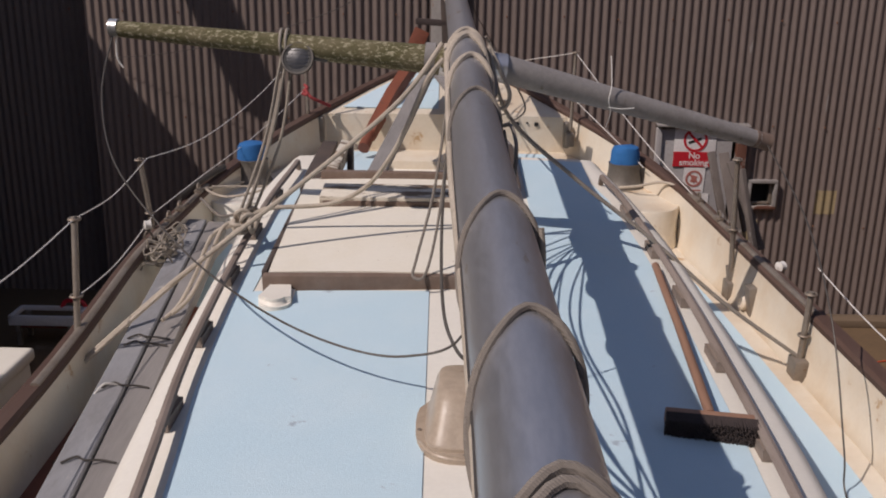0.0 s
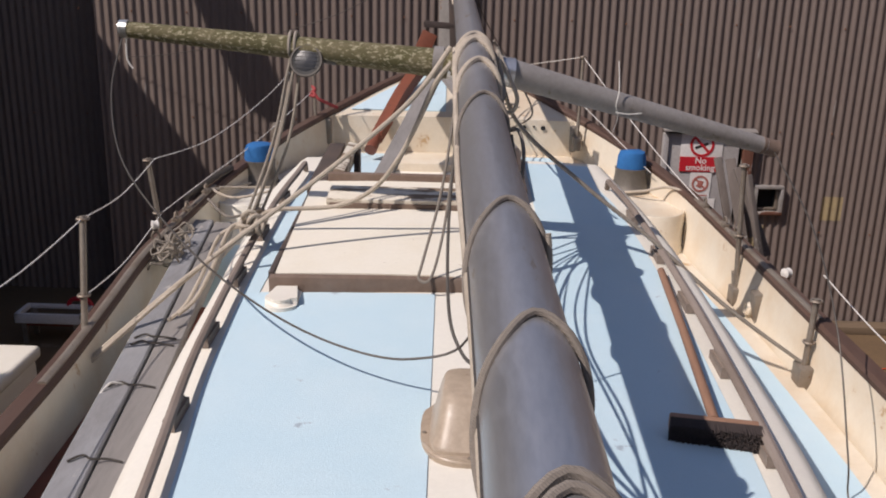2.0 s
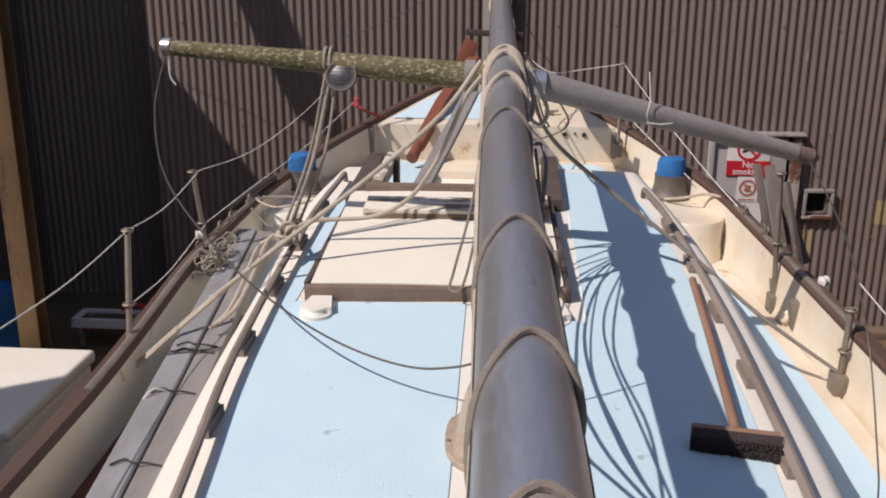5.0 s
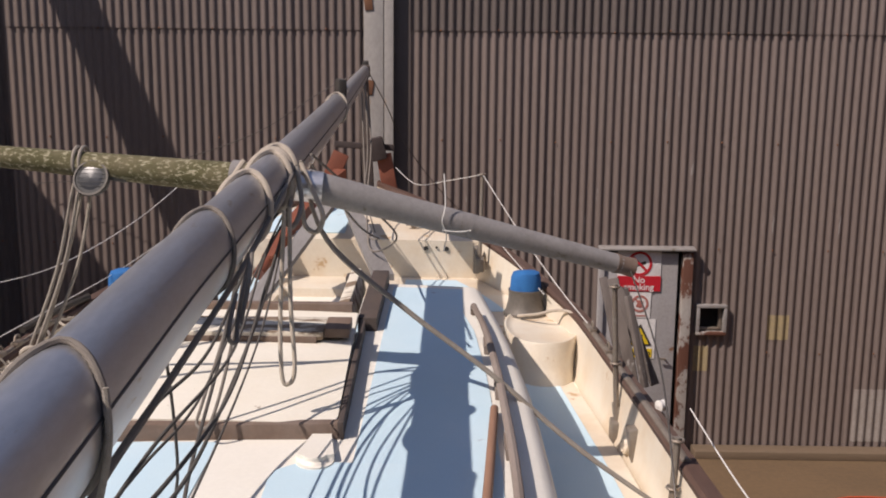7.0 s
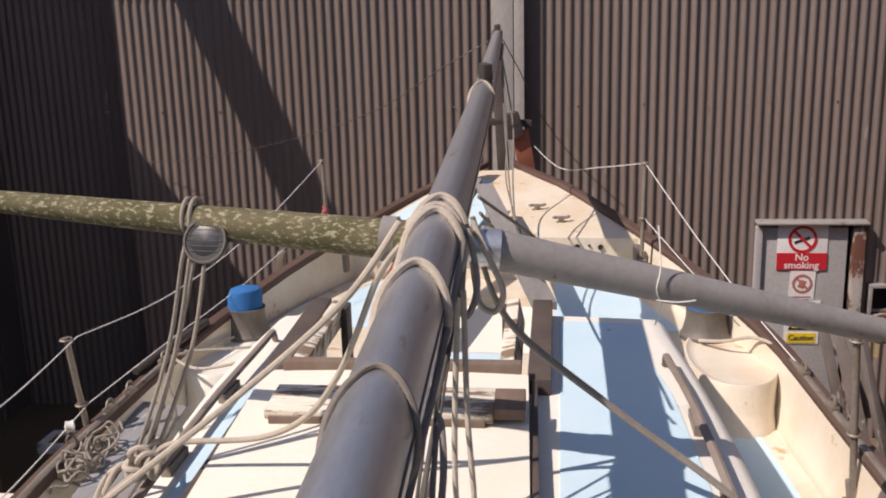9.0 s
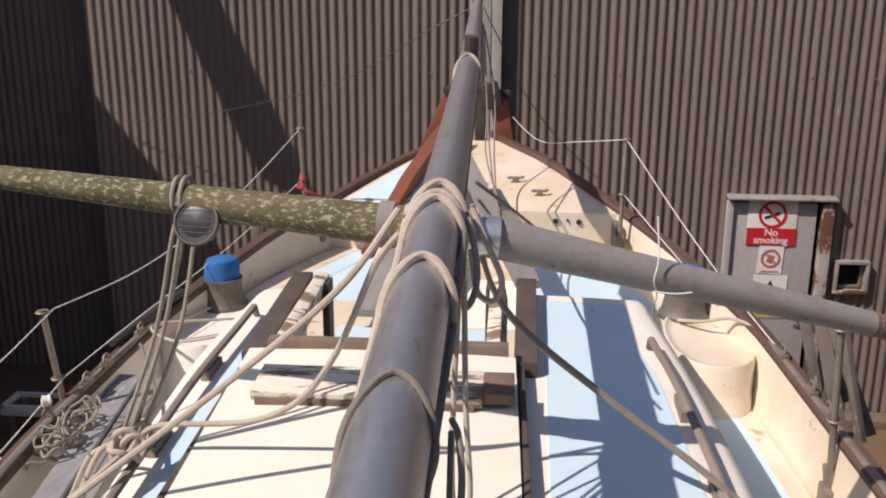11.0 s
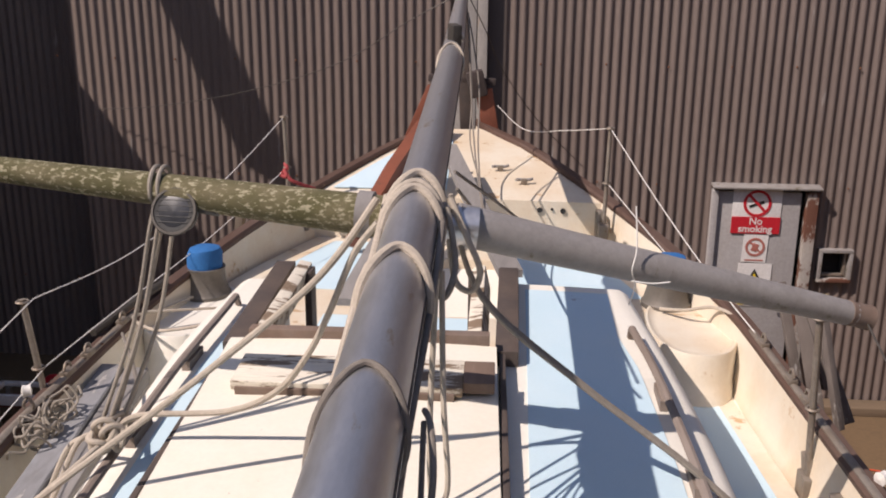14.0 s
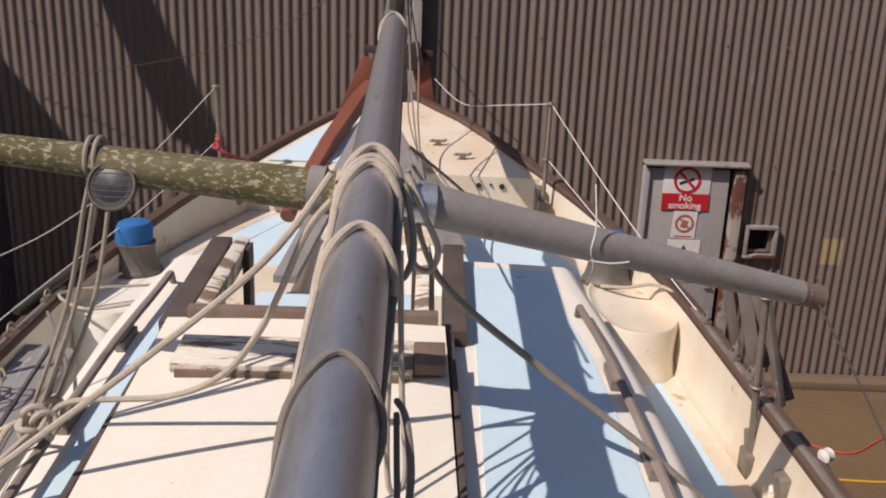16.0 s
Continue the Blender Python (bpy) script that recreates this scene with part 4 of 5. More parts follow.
wire([(1.09, 6.65, 2.89), (1.30, 5.95, 2.60), (1.48, 5.4, 2.38), (1.615, 5.05, 2.24)], WHITEWIRE, "slack white plastic covered wire lifeline")
wire([(1.09, 6.65, 2.56), (1.26, 6.1, 2.42), (1.43, 5.6, 2.28)], WHITEWIRE, "slack white plastic covered wire lifeline")
wire([(1.09, 6.65, 2.89), (0.85, 7.1, 2.80), (0.60, 7.6, 2.72), (0.40, 8.2, 2.80)], WHITEWIRE, "slack white plastic covered wire lifeline")
wire([(1.78, 3.55, 2.30), (1.80, 2.9, 2.24), (1.80, 2.2, 2.28), (1.79, 1.2, 2.40)], WHITEWIRE, "slack white plastic covered wire lifeline")
wire([(1.76, 3.5, 2.15), (1.80, 2.6, 2.12), (1.78, 1.4, 2.14)], WHITEWIRE, "slack white plastic covered wire lifeline")
wire([(-0.88, 6.72, 2.91), (-1.05, 5.9, 2.66), (-1.22, 5.1, 2.52), (-1.32, 4.38, 2.545)], WHITEWIRE, "slack white plastic covered wire lifeline")
wire([(-0.87, 6.71, 2.60), (-1.08, 5.8, 2.40), (-1.24, 5.0, 2.30), (-1.295, 4.37, 2.27)], WHITEWIRE, "slack white plastic covered wire lifeline")
wire([(-1.32, 4.38, 2.545), (-1.29, 3.8, 2.50), (-1.235, 3.22, 2.55)], WHITEWIRE, "slack white plastic covered wire lifeline")
wire([(-1.295, 4.37, 2.27), (-1.26, 3.7, 2.22), (-1.222, 3.13, 2.26)], WHITEWIRE, "slack white plastic covered wire lifeline")
wire([(-1.235, 3.22, 2.55), (-1.25, 2.6, 2.50), (-1.25, 1.6, 2.54)], WHITEWIRE, "slack white plastic covered wire lifeline")

# ---- broom, ventilator, boards ----
broom = thing("broom", (0.95, 2.5, 2.31), "old broom with worn wooden handle and dark bristles on the roof", "broom")
HEAD = Matrix.Translation((0.942, 2.062, 2.340)) @ Euler((radians(6), 0, radians(-9.4))).to_matrix().to_4x4()
bm = box((0.248, 0.036, 0.044), bevel=0.008, seg=3)
bm.transform(HEAD)
part("head", bm, BROOMWOOD, broom)
bm = bmesh.new()
for i in range(84):
    for j in range(12):
        a, b = (i / 83 - 0.5) * 0.240, (j / 11 - 0.5) * 0.046
        w = random.uniform(-0.004, 0.004)
        tube([HEAD @ Vector((a, -0.012, b)), HEAD @ Vector((a * 1.03 + w * 0.5, -0.056 + random.uniform(-0.005, 0.003), b * 1.15 + w * 0.4 - 0.004))], [0.0024, 0.0021], 4, bm=bm)
part("bristles", bm, BRISTLE, broom)
part("handle", tube([(0.942, 2.075, 2.352), (0.990, 2.70, 2.372), (1.032, 3.29, 2.383)], 0.0145, 12), BROOMWOOD, broom)

cowl = thing("roof_ventilator", (0.24, 2.1, 2.31), "clouded brown plastic ventilator box on the roof", "ventilator")
part("flange", prism([(0.268 + 0.132 * math.copysign(abs(math.cos(a)) ** 0.75, math.cos(a)), 2.04 + 0.185 * math.copysign(abs(math.sin(a)) ** 0.75, math.sin(a))) for a in steps_of(0, 6.08, 31)], 2.300, 2.326, 0.008), COWL, cowl)
rings = []
for z, sx, sy, d in ((2.320, 0.112, 0.160, 0.0), (2.334, 0.110, 0.157, 0.0), (2.338, 0.106, 0.150, 0.0), (2.385, 0.101, 0.132, 0.012), (2.425, 0.095, 0.108, 0.028), (2.440, 0.089, 0.098, 0.034), (2.445, 0.078, 0.086, 0.036)):
    rings.append([(0.272 + 0.12 * (z - 2.32) + sx * math.copysign(abs(math.cos(a)) ** 0.42, math.cos(a)), 2.04 + d + sy * math.copysign(abs(math.sin(a)) ** 0.42, math.sin(a)), z) for a in steps_of(0, 2 * math.pi * 39 / 40, 39)])
part("hood", loft(rings), COWL, cowl)
part("knob", lathe([(0.010, 0.0), (0.010, 0.008), (0.0, 0.01)], (0.29, 2.06, 2.444), 10), BLACK, cowl)
for x, y in ((0.27, 1.868), (0.148, 2.0), (0.39, 2.0), (0.27, 2.212)):
    part("screw", lathe([(0.007, 0.0), (0.006, 0.003), (0.0, 0.004)], (x, y, 2.326), 8), STEEL, cowl)

board = thing("washboard", (0.0, 3.84, 2.50), "washboard plank with peeling white paint on the hatch", "plank")
part("plank", box((0.74, 0.19, 0.034), (0.005, 3.85, 2.515), (5, 0, 0.5), bevel=0.006), PEELING, board)
part("cleat_strip", box((0.70, 0.03, 0.03), (0.0, 3.765, 2.492), (5, 0, 0.5), bevel=0.004), WOOD, board)
solo("wood_block", box((0.10, 0.15, 0.04), (0.425, 3.86, 2.518), (5, 0, 1), bevel=0.006), WOOD, "bare brown wood block beside the washboard", "block")

plank = thing("deck_plank", (-0.98, 2.9, 1.97), "long grey weathered plank lashed along the side deck", "plank")
RUN = ((-0.77, 1.2, 1.98), (-0.86, 2.1, 2.0), (-0.97, 3.2, 2.05), (-1.035, 3.85, 2.08), (-1.12, 4.68, 2.11))
part("board", loft([[(x - 0.052 + a * 0.052, y, z + b) for a, b in ((-1, -0.03), (1, -0.03), (1, 0.032), (0.9, 0.037), (-0.85, 0.037), (-1, 0.028))] for x, y, z in RUN]), PLANKBLUE, plank, "board with flaking blue-grey paint")
part("board", loft([[(x + 0.056 + a * 0.050, y, z + b) for a, b in ((-1, -0.035), (1, -0.035), (1, 0.020), (0.9, 0.026), (-0.9, 0.026), (-1, 0.020))] for x, y, z in RUN]), PLANK, plank)
part("edge_board", loft([[(x + a * 0.016, y, z + b * 0.05) for a, b in ((-1, -1), (1, -1), (1, 1), (-1, 1))] for x, y, z in ((-0.645, 1.2, 1.95), (-0.735, 2.1, 1.96), (-0.84, 3.1, 1.98), (-0.885, 3.6, 2.0))]), REDWOOD, plank)
for y in (2.28, 2.76, 3.10, 3.16):
    x, z = table([(q[1], q[0]) for q in RUN], y), table([(q[1], q[2]) for q in RUN], y)
    part("wire_tie", tube(smooth_line([(x - 0.075, y - 0.02, z + 0.042), (x - 0.04, y + 0.012, z + 0.046), (x - 0.005, y - 0.008, z + 0.046), (x + 0.035, y + 0.012, z + 0.036), (x + 0.085, y + 0.004, z + 0.032)], 4), 0.0038, 6), WIRE, plank)
part("white_tail", tube(smooth_line([(-1.015, 2.70, 2.06), (-0.99, 2.74, 2.085), (-0.955, 2.77, 2.068)], 5), 0.004, 6), WHITEWIRE, plank)
for k, (x, y0, y1) in enumerate(((-1.085, 0.9, 2.90), (-0.965, 0.9, 2.66))):
    solo("loose_board", box((0.10, y1 - y0, 0.024), (x - 0.0, (y0 + y1) / 2, deck_z(1.9) + 0.018), (0.3, 0, 1.5 + k), bevel=0.004), TIMBER if k else REDWOOD, "brown bare board lying on the side deck", "board", "boards on the side deck")

# ---- deck fittings ----
part("deck_plate", lathe([(0.052, 0.0), (0.052, 0.006), (0.045, 0.008), (0.0, 0.008)], (1.41, 3.55, deck_z(3.55) + 0.005), 24), BLACK, boat)
for x, y in ((1.635, 4.86), (1.66, 4.05), (1.60, 5.1)):
    part("scupper", lathe([(0.036, -0.02), (0.036, 0.0), (0.026, 0.012), (0.022, 0.0), (0.0, -0.004)], (x - 0.02, y, 1.955), 16, (0, -78, 0)), WHITE, boat)
for x, z in ((0.70, 2.335), (0.775, 2.342), (0.845, 2.332)):
    part("drain_hole", lathe([(0.018 if x != 0.775 else 0.009, 0.0), (0.016 if x != 0.775 else 0.008, 0.01), (0.0, 0.004)], (x, 6.848, z), 14, (90, 0, 0)), BLACK, boat)
for x, y in ((0.44, 7.35), (0.60, 7.12)):
    cl = thing("deck_cleat", (x, y, sheer(y)), "small worn steel cleat on the stern deck", "cleat", "stern cleats")
    part("horn_bar", tube(smooth_line([(x - 0.052, y - 0.02, sheer(y) + 0.020), (x - 0.03, y, sheer(y) + 0.018), (x + 0.03, y, sheer(y) + 0.018), (x + 0.052, y + 0.02, sheer(y) + 0.021)], 4), 0.010, 8), SPREADER, cl)
    part("foot", box((0.04, 0.025, 0.04), (x, y, sheer(y) + 0.006), bevel=0.006), STEEL, cl)

# ---- ropes ----
def wrap(y, r=0.0115, lean=1.0, mat=ROPEDARK, label="rope turn lashed round the mast"):
    """A turn that crosses the crown at y and runs forward as it goes down the port side."""
    pts = []
    for deg, dy in ((-80, -0.06), (-50, -0.055), (-25, -0.05), (0, -0.045), (30, -0.028), (60, -0.008), (90, 0.0), (120, -0.045), (150, -0.08), (180, -0.115), (205, -0.17), (235, -0.23), (262, -0.28)):
        a = radians(deg)
        q = y + dy * lean
        w = mast_wide(q)
        pts.append(mast_mid(q) + Vector(((w + r * 0.8) * math.cos(a), 0, (w * DEEP + r * 0.8) * math.sin(a))))
    rope("mast_lashing", pts, r, mat, label, "rope", "lashings round the mast", 3, 8)


for y, r, lean, mat in ((-0.4, 0.010, 1.0, ROPEDARK), (0.576, 0.0078, 0.8, ROPEDARK), (0.552, 0.0072, 0.9, ROPEDARK), (0.96, 0.0066, 1.0, ROPEDARK), (1.465, 0.0064, 1.0, ROPEDARK), (2.41, 0.0064, 0.9, ROPEDARK),
                        (2.92, 0.0105, 1.0, ROPE), (3.33, 0.0115, 0.9, ROPE), (3.37, 0.0115, 0.7, ROPE), (3.46, 0.012, 0.9, ROPE), (5.70, 0.007, 0.9, ROPE)):
    wrap(y, r, lean, mat)

KNOT = Vector((-0.625, 3.45, 2.48))


def line(name, pts, r, mat, label, group="", steps=8):
    return rope(name, pts, r, mat, label, "rope", group, steps)


GATHER = Vector((0.33, 1.40, 2.795))
PALE, GREY = "pale weathered rope led off the mast", "dark rope hanging slack under the mast"
line("rope", [mast_at(3.34, -0.09, 0.05), (0.02, 3.30, 3.02), (-0.28, 3.27, 2.76), (-0.62, 3.20, 2.50), (-0.88, 3.12, 2.30), (-1.19, 3.05, 2.03)], 0.0098, ROPE, PALE)
line("rope", [KNOT + Vector((0, -0.02, 0)), (-0.68, 3.26, 2.45), (-0.92, 3.09, 2.26), (-1.20, 3.03, 2.01)], 0.0085, ROPE, "pale rope led from the handrail to the stanchion foot")
line("rope", [mast_at(3.30, -0.085, 0.0), (0.116, 3.32, 3.087), (0.045, 3.34, 2.92), (-0.026, 3.38, 2.78), (-0.126, 3.42, 2.65), (-0.28, 3.45, 2.568), (-0.53, 3.45, 2.545), KNOT + Vector((0.02, 0, 0.02))], 0.0092, ROPE, PALE)
line("rope", [mast_at(3.42, -0.076, 0.03), mast_at(3.1, -0.074, -0.01), mast_at(2.94, -0.076, 0.0), mast_at(2.5, -0.074, -0.04), mast_at(2.0, -0.073, -0.05), mast_at(1.5, -0.074, -0.03), mast_at(0.95, -0.074, -0.04), mast_at(0.4, -0.074, -0.03)], 0.0085, ROPE, "pale rope running along the side of the mast")
line("rope", [mast_at(3.4, 0.076, 0.02), mast_at(2.96, 0.074, -0.03), mast_at(2.5, 0.060, -0.10), mast_at(1.9, 0.040, -0.150), mast_at(1.5, 0.030, -0.165), GATHER], 0.0075, ROPEDARK, "dark rope running along the side of the mast")
# lashing from the spreader down to the handrail
for dx, e in ((0.0, 0.0), (0.022, 0.012)):
    c = Vector((-0.462 + dx, 3.53, 3.198))
    turn = [c + Vector((0, -0.058 * math.cos(a), 0.058 * math.sin(a))) for a in steps_of(-0.9, 4.0, 7)]
    line("spreader_lashing", [KNOT + Vector((dx - 0.03, -0.01, 0.02)), (-0.535 + dx, 3.462, 2.82), (-0.475 + dx, 3.475, 3.08)] + turn + [(-0.478 + dx + e, 3.56, 3.05), (-0.53 + dx + e * 2, 3.50, 2.8), KNOT + Vector((dx, 0.01, 0.02))], 0.0062, ROPEMID, "grimy rope lashing from spreader to handrail", "spreader lashings", 4)
bm = bmesh.new()
rnd = random.Random(4)
for k in range(7):
    c = KNOT + Vector((rnd.uniform(-0.03, 0.03), rnd.uniform(-0.05, 0.05), rnd.uniform(-0.015, 0.035)))
    e = Euler((rnd.uniform(0, 3), rnd.uniform(0, 3), rnd.uniform(0, 3))).to_matrix()
    tube(smooth_line([c + e @ Vector((0.034 * math.cos(a), 0.030 * math.sin(a), 0.012 * math.sin(2 * a))) for a in steps_of(0, 5.24, 5)], 5, True), 0.0092, 8, True, bm)
solo("rope_knot", bm, ROPE, "bulky pale rope knot tied on the handrail", "rope")
for x, y, z in ((-0.76, 3.36, 2.33), (-0.82, 3.42, 2.28)):
    line("rope_tail", [KNOT + Vector((-0.02, -0.01, 0)), (x + 0.05, y + 0.06, z + 0.14), (x - 0.02, y, z - 0.02), (x - 0.07, y - 0.08, z - 0.12), (x - 0.12, y - 0.16, z - 0.16)], 0.0085, ROPE, "loose pale rope tail below the handrail", "rope tails")
# double rope from the mast over the roof to the bulwark
for d in (0.0, 0.022):
    line("rope", [mast_at(3.42, 0.09, 0.04 - d), (0.44, 3.43 + d, 2.94), (0.72, 3.44 + d, 2.69), (1.03, 3.435 + d, 2.455), (1.35, 3.40 + d, 2.19), (1.69, 3.37, 1.96)], 0.0075, ROPEMID, "grey doubled rope led down to the bulwark")
line("rope", [mast_at(3.42, 0.09, 0.03), (0.40, 3.38, 3.12), (0.435, 3.36, 3.04), (0.415, 3.36, 2.985), (0.375, 3.37, 3.0), (0.36, 3.39, 3.06), mast_at(3.44, 0.08, -0.02)], 0.0085, ROPE, "rope bight hanging beside the mast")
line("rope", [mast_at(3.34, 0.085, 0.03), (0.375, 3.28, 3.10), (0.372, 3.22, 3.05), (0.352, 3.20, 3.02), (0.34, 3.23, 3.05), mast_at(3.32, 0.075, -0.03)], 0.0085, ROPEMID, "rope bight hanging beside the mast")
# slack dark lines under the mast, gathered near its foot
for k, (sag, dx, y) in enumerate(((2.84, -0.03, 2.4), (2.74, -0.04, 2.35), (2.64, -0.02, 2.3), (2.57, -0.02, 2.25), (2.69, -0.01, 2.5), (2.79, -0.01, 2.55))):
    line("slack_line", [mast_at(3.40 - 0.03 * k, 0.045 + 0.006 * k, -0.10), (0.31 + dx, 3.0, sag + 0.16), (0.315 + dx, y, sag), (0.33 + dx, 1.85, sag + 0.02), GATHER + Vector((0.006 * k - 0.015, 0, 0.008 * (k % 3)))], (0.0042, 0.0034, 0.005, 0.0034, 0.005, 0.004)[k], ROPESHADE, GREY, "slack lines under the mast")
line("slack_line", [GATHER + Vector((0, 0.06, 0)), GATHER, (0.335, 1.21, 2.808), (0.335, 1.0, 2.825), (0.345, 0.6, 2.80), (0.36, 0.0, 2.74), (0.37, -0.5, 2.72)], 0.0145, ROPESHADE, "thick bundle of dark lines along the mast", "slack lines under the mast")
line("slack_line", [mast_at(3.15, 0.07, -0.08), (0.33, 3.1, 2.75), (0.335, 3.08, 2.56), (0.355, 3.08, 2.53), (0.375, 3.09, 2.58), (0.36, 3.12, 2.80), mast_at(3.2, 0.08, -0.08)], 0.0072, ROPE, "pale rope bight hanging over the hatch", "slack lines under the mast")
line("slack_line", [mast_at(3.30, -0.06, -0.09), (0.16, 3.12, 2.74), (0.10, 3.0, 2.50), (0.085, 2.97, 2.43), (0.13, 2.96, 2.44), (0.17, 3.03, 2.60), (0.20, 3.15, 2.85), mast_at(3.22, -0.05, -0.09)], 0.0055, ROPEDARK, "dark rope bight hanging at the hatch edge", "slack lines under the mast")
line("slack_line", [mast_at(3.2, -0.05, -0.09), (0.19, 2.9, 2.70), (0.20, 2.5, 2.50), (0.24, 2.25, 2.46), (0.29, 2.0, 2.52), GATHER], 0.0055, ROPESHADE, GREY, "slack lines under the mast")
line("slack_line", [mast_at(2.50, 0.09, -0.05), mast_at(2.42, 0.105, -0.03), mast_at(2.34, 0.115, -0.06), mast_at(2.30, 0.112, -0.11), mast_at(2.26, 0.105, -0.16)], 0.0058, ROPEDARK, "dark rope end hooked over the mast side", "slack lines under the mast")
line("slack_line", [mast_at(2.48, 0.09, -0.06), mast_at(2.36, 0.095, -0.10), mast_at(2.26, 0.10, -0.15), mast_at(2.20, 0.108, -0.18), mast_at(2.16, 0.10, -0.15), mast_at(2.3, 0.09, -0.10)], 0.0050, ROPEDARK, GREY, "slack lines under the mast")
line("slack_line", [(0.392, 1.42, 3.06), (0.397, 1.41, 2.98), (0.376, 1.40, 2.87), (0.364, 1.39, 2.805), (0.350, 1.385, 2.79), (0.338, 1.39, 2.81), (0.352, 1.40, 2.88), (0.350, 1.42, 2.93)], 0.0055, ROPEMID, "grimy rope bight hanging under the mast", "slack lines under the mast")
# thin wire from the spreader tip to the roof
line("halyard_wire", [sp_root + Vector((-1.42, 0.15, 0.03)), (-1.17, 3.45, 3.0), (-1.03, 3.15, 2.78), (-0.72, 2.82, 2.58), (-0.42, 2.52, 2.49), (-0.14, 2.30, 2.45), (0.10, 2.18, 2.46), (0.27, 2.12, 2.58), mast_at(2.1, -0.03, -0.085)], 0.0036, WIRE, "thin wire hanging from the spreader tip to the mast")
line("tip_cord", [sp_root + Vector((-1.41, 0.16, 0.02)), sp_root + Vector((-1.412, 0.16, -0.06)), sp_root + Vector((-1.39, 0.16, -0.10))], 0.004, WHITEWIRE, "short white cord dangling from the spreader tip")
# white string tied round the grey spreader
STR = sp_root + Vector((0.585, 0.15, -0.187))
line("string", [STR + Vector((0.0, -0.02, 0.17)), STR + Vector((0.005, -0.05, 0.06)), STR + Vector((-0.005, -0.062, 0.0)), STR + Vector((0.01, -0.03, -0.055)), STR + Vector((0.0, 0.0, -0.12))], 0.0022, WHITEWIRE, "white string tied round the grey spreader")
line("string", [STR + Vector((-0.005, -0.06, -0.03)), STR + Vector((0.05, -0.062, -0.035)), STR + Vector((0.10, -0.06, -0.03))], 0.0022, WHITEWIRE, "white string tied round the grey spreader")
# cords over the stern
for k, pts in enumerate(([mast_at(7.3, 0.07, 0), (0.30, 6.9, 3.1), (0.32, 6.4, 2.80), (0.38, 5.7, 2.62), (0.50, 5.0, 2.70), (0.45, 4.4, 2.86), mast_at(3.6, 0.1, 0)],
                         [mast_at(7.0, 0.07, -0.02), (0.27, 6.7, 2.95), (0.33, 6.2, 2.66), (0.42, 5.5, 2.55), (0.60, 4.9, 2.72), (0.52, 4.3, 2.95), mast_at(3.7, 0.09, 0.02)],
                         [mast_at(7.6, 0.06, 0), (0.24, 7.3, 3.0), (0.25, 7.0, 2.72), (0.36, 6.5, 2.5)])):
    line("stern_cord", pts, 0.005, ROPEDARK, "dark cord hanging from the mast over the stern", "stern cords")
line("stern_cord", [mast_at(8.4, 0.05, 0.03), (0.30, 8.6, 3.3), (0.42, 8.9, 3.0), (0.75, 9.4, 2.5), (1.2, 9.9, 2.0)], 0.004, WIRE, "thin dark wire from the masthead to the ground", "stern cords")
line("stern_cord", [mast_at(8.3, -0.05, 0.03), (-0.3, 8.4, 3.4), (-0.9, 8.7, 3.05), (-1.8, 9.2, 2.75), (-2.9, 9.9, 2.5), (-3.6, 10.2, 2.42)], 0.004, WIRE, "thin dark wire from the masthead to the wall", "stern cords")
# rope coils by the port stanchion
bm = bmesh.new()
for k in range(16):
    c = Vector((-1.19 + rnd.uniform(-0.035, 0.04), 4.10 + rnd.uniform(-0.15, 0.15), 2.16 + rnd.uniform(-0.03, 0.045)))
    e = Euler((rnd.uniform(-0.7, 0.7), rnd.uniform(-0.6, 0.9), rnd.uniform(0, 3))).to_matrix()
    R = rnd.uniform(0.035, 0.062)
    tube(smooth_line([c + e @ Vector((R * math.cos(a), 1.3 * R * math.sin(a), 0.02 * math.sin(3 * a))) for a in steps_of(0, 5.5, 7)], 4, True), 0.0048, 6, True, bm)
solo("rope_coil", bm, ROPEMID, "tangled coil of grey rope beside the bulwark", "rope")
# lines at the winches
line("rope", [(1.28, 5.60, 2.15), (1.38, 5.48, 2.19), (1.50, 5.42, 2.23), (1.58, 5.25, 2.24), (1.64, 5.0, 2.21)], 0.0085, ROPE, "pale rope led from the winch to the rail")
line("rope", [(-1.10, 5.52, 2.16), (-1.16, 5.2, 2.20), (-1.20, 5.0, 2.24), (-1.05, 4.9, 2.22), (-0.80, 4.78, 2.30)], 0.0075, ROPE, "pale rope led from the winch to the rail")
line("rope", [(-1.19, 5.1, 2.23), (-0.95, 5.25, 2.20), (-0.78, 5.35, 2.18)], 0.007, ROPE, "pale rope lying across the coaming")
line("rope", [KNOT, (-0.74, 3.9, 2.40), (-1.0, 4.5, 2.22), (-1.19, 4.85, 2.22)], 0.0075, ROPEDARK, "grey rope led aft to the rail")

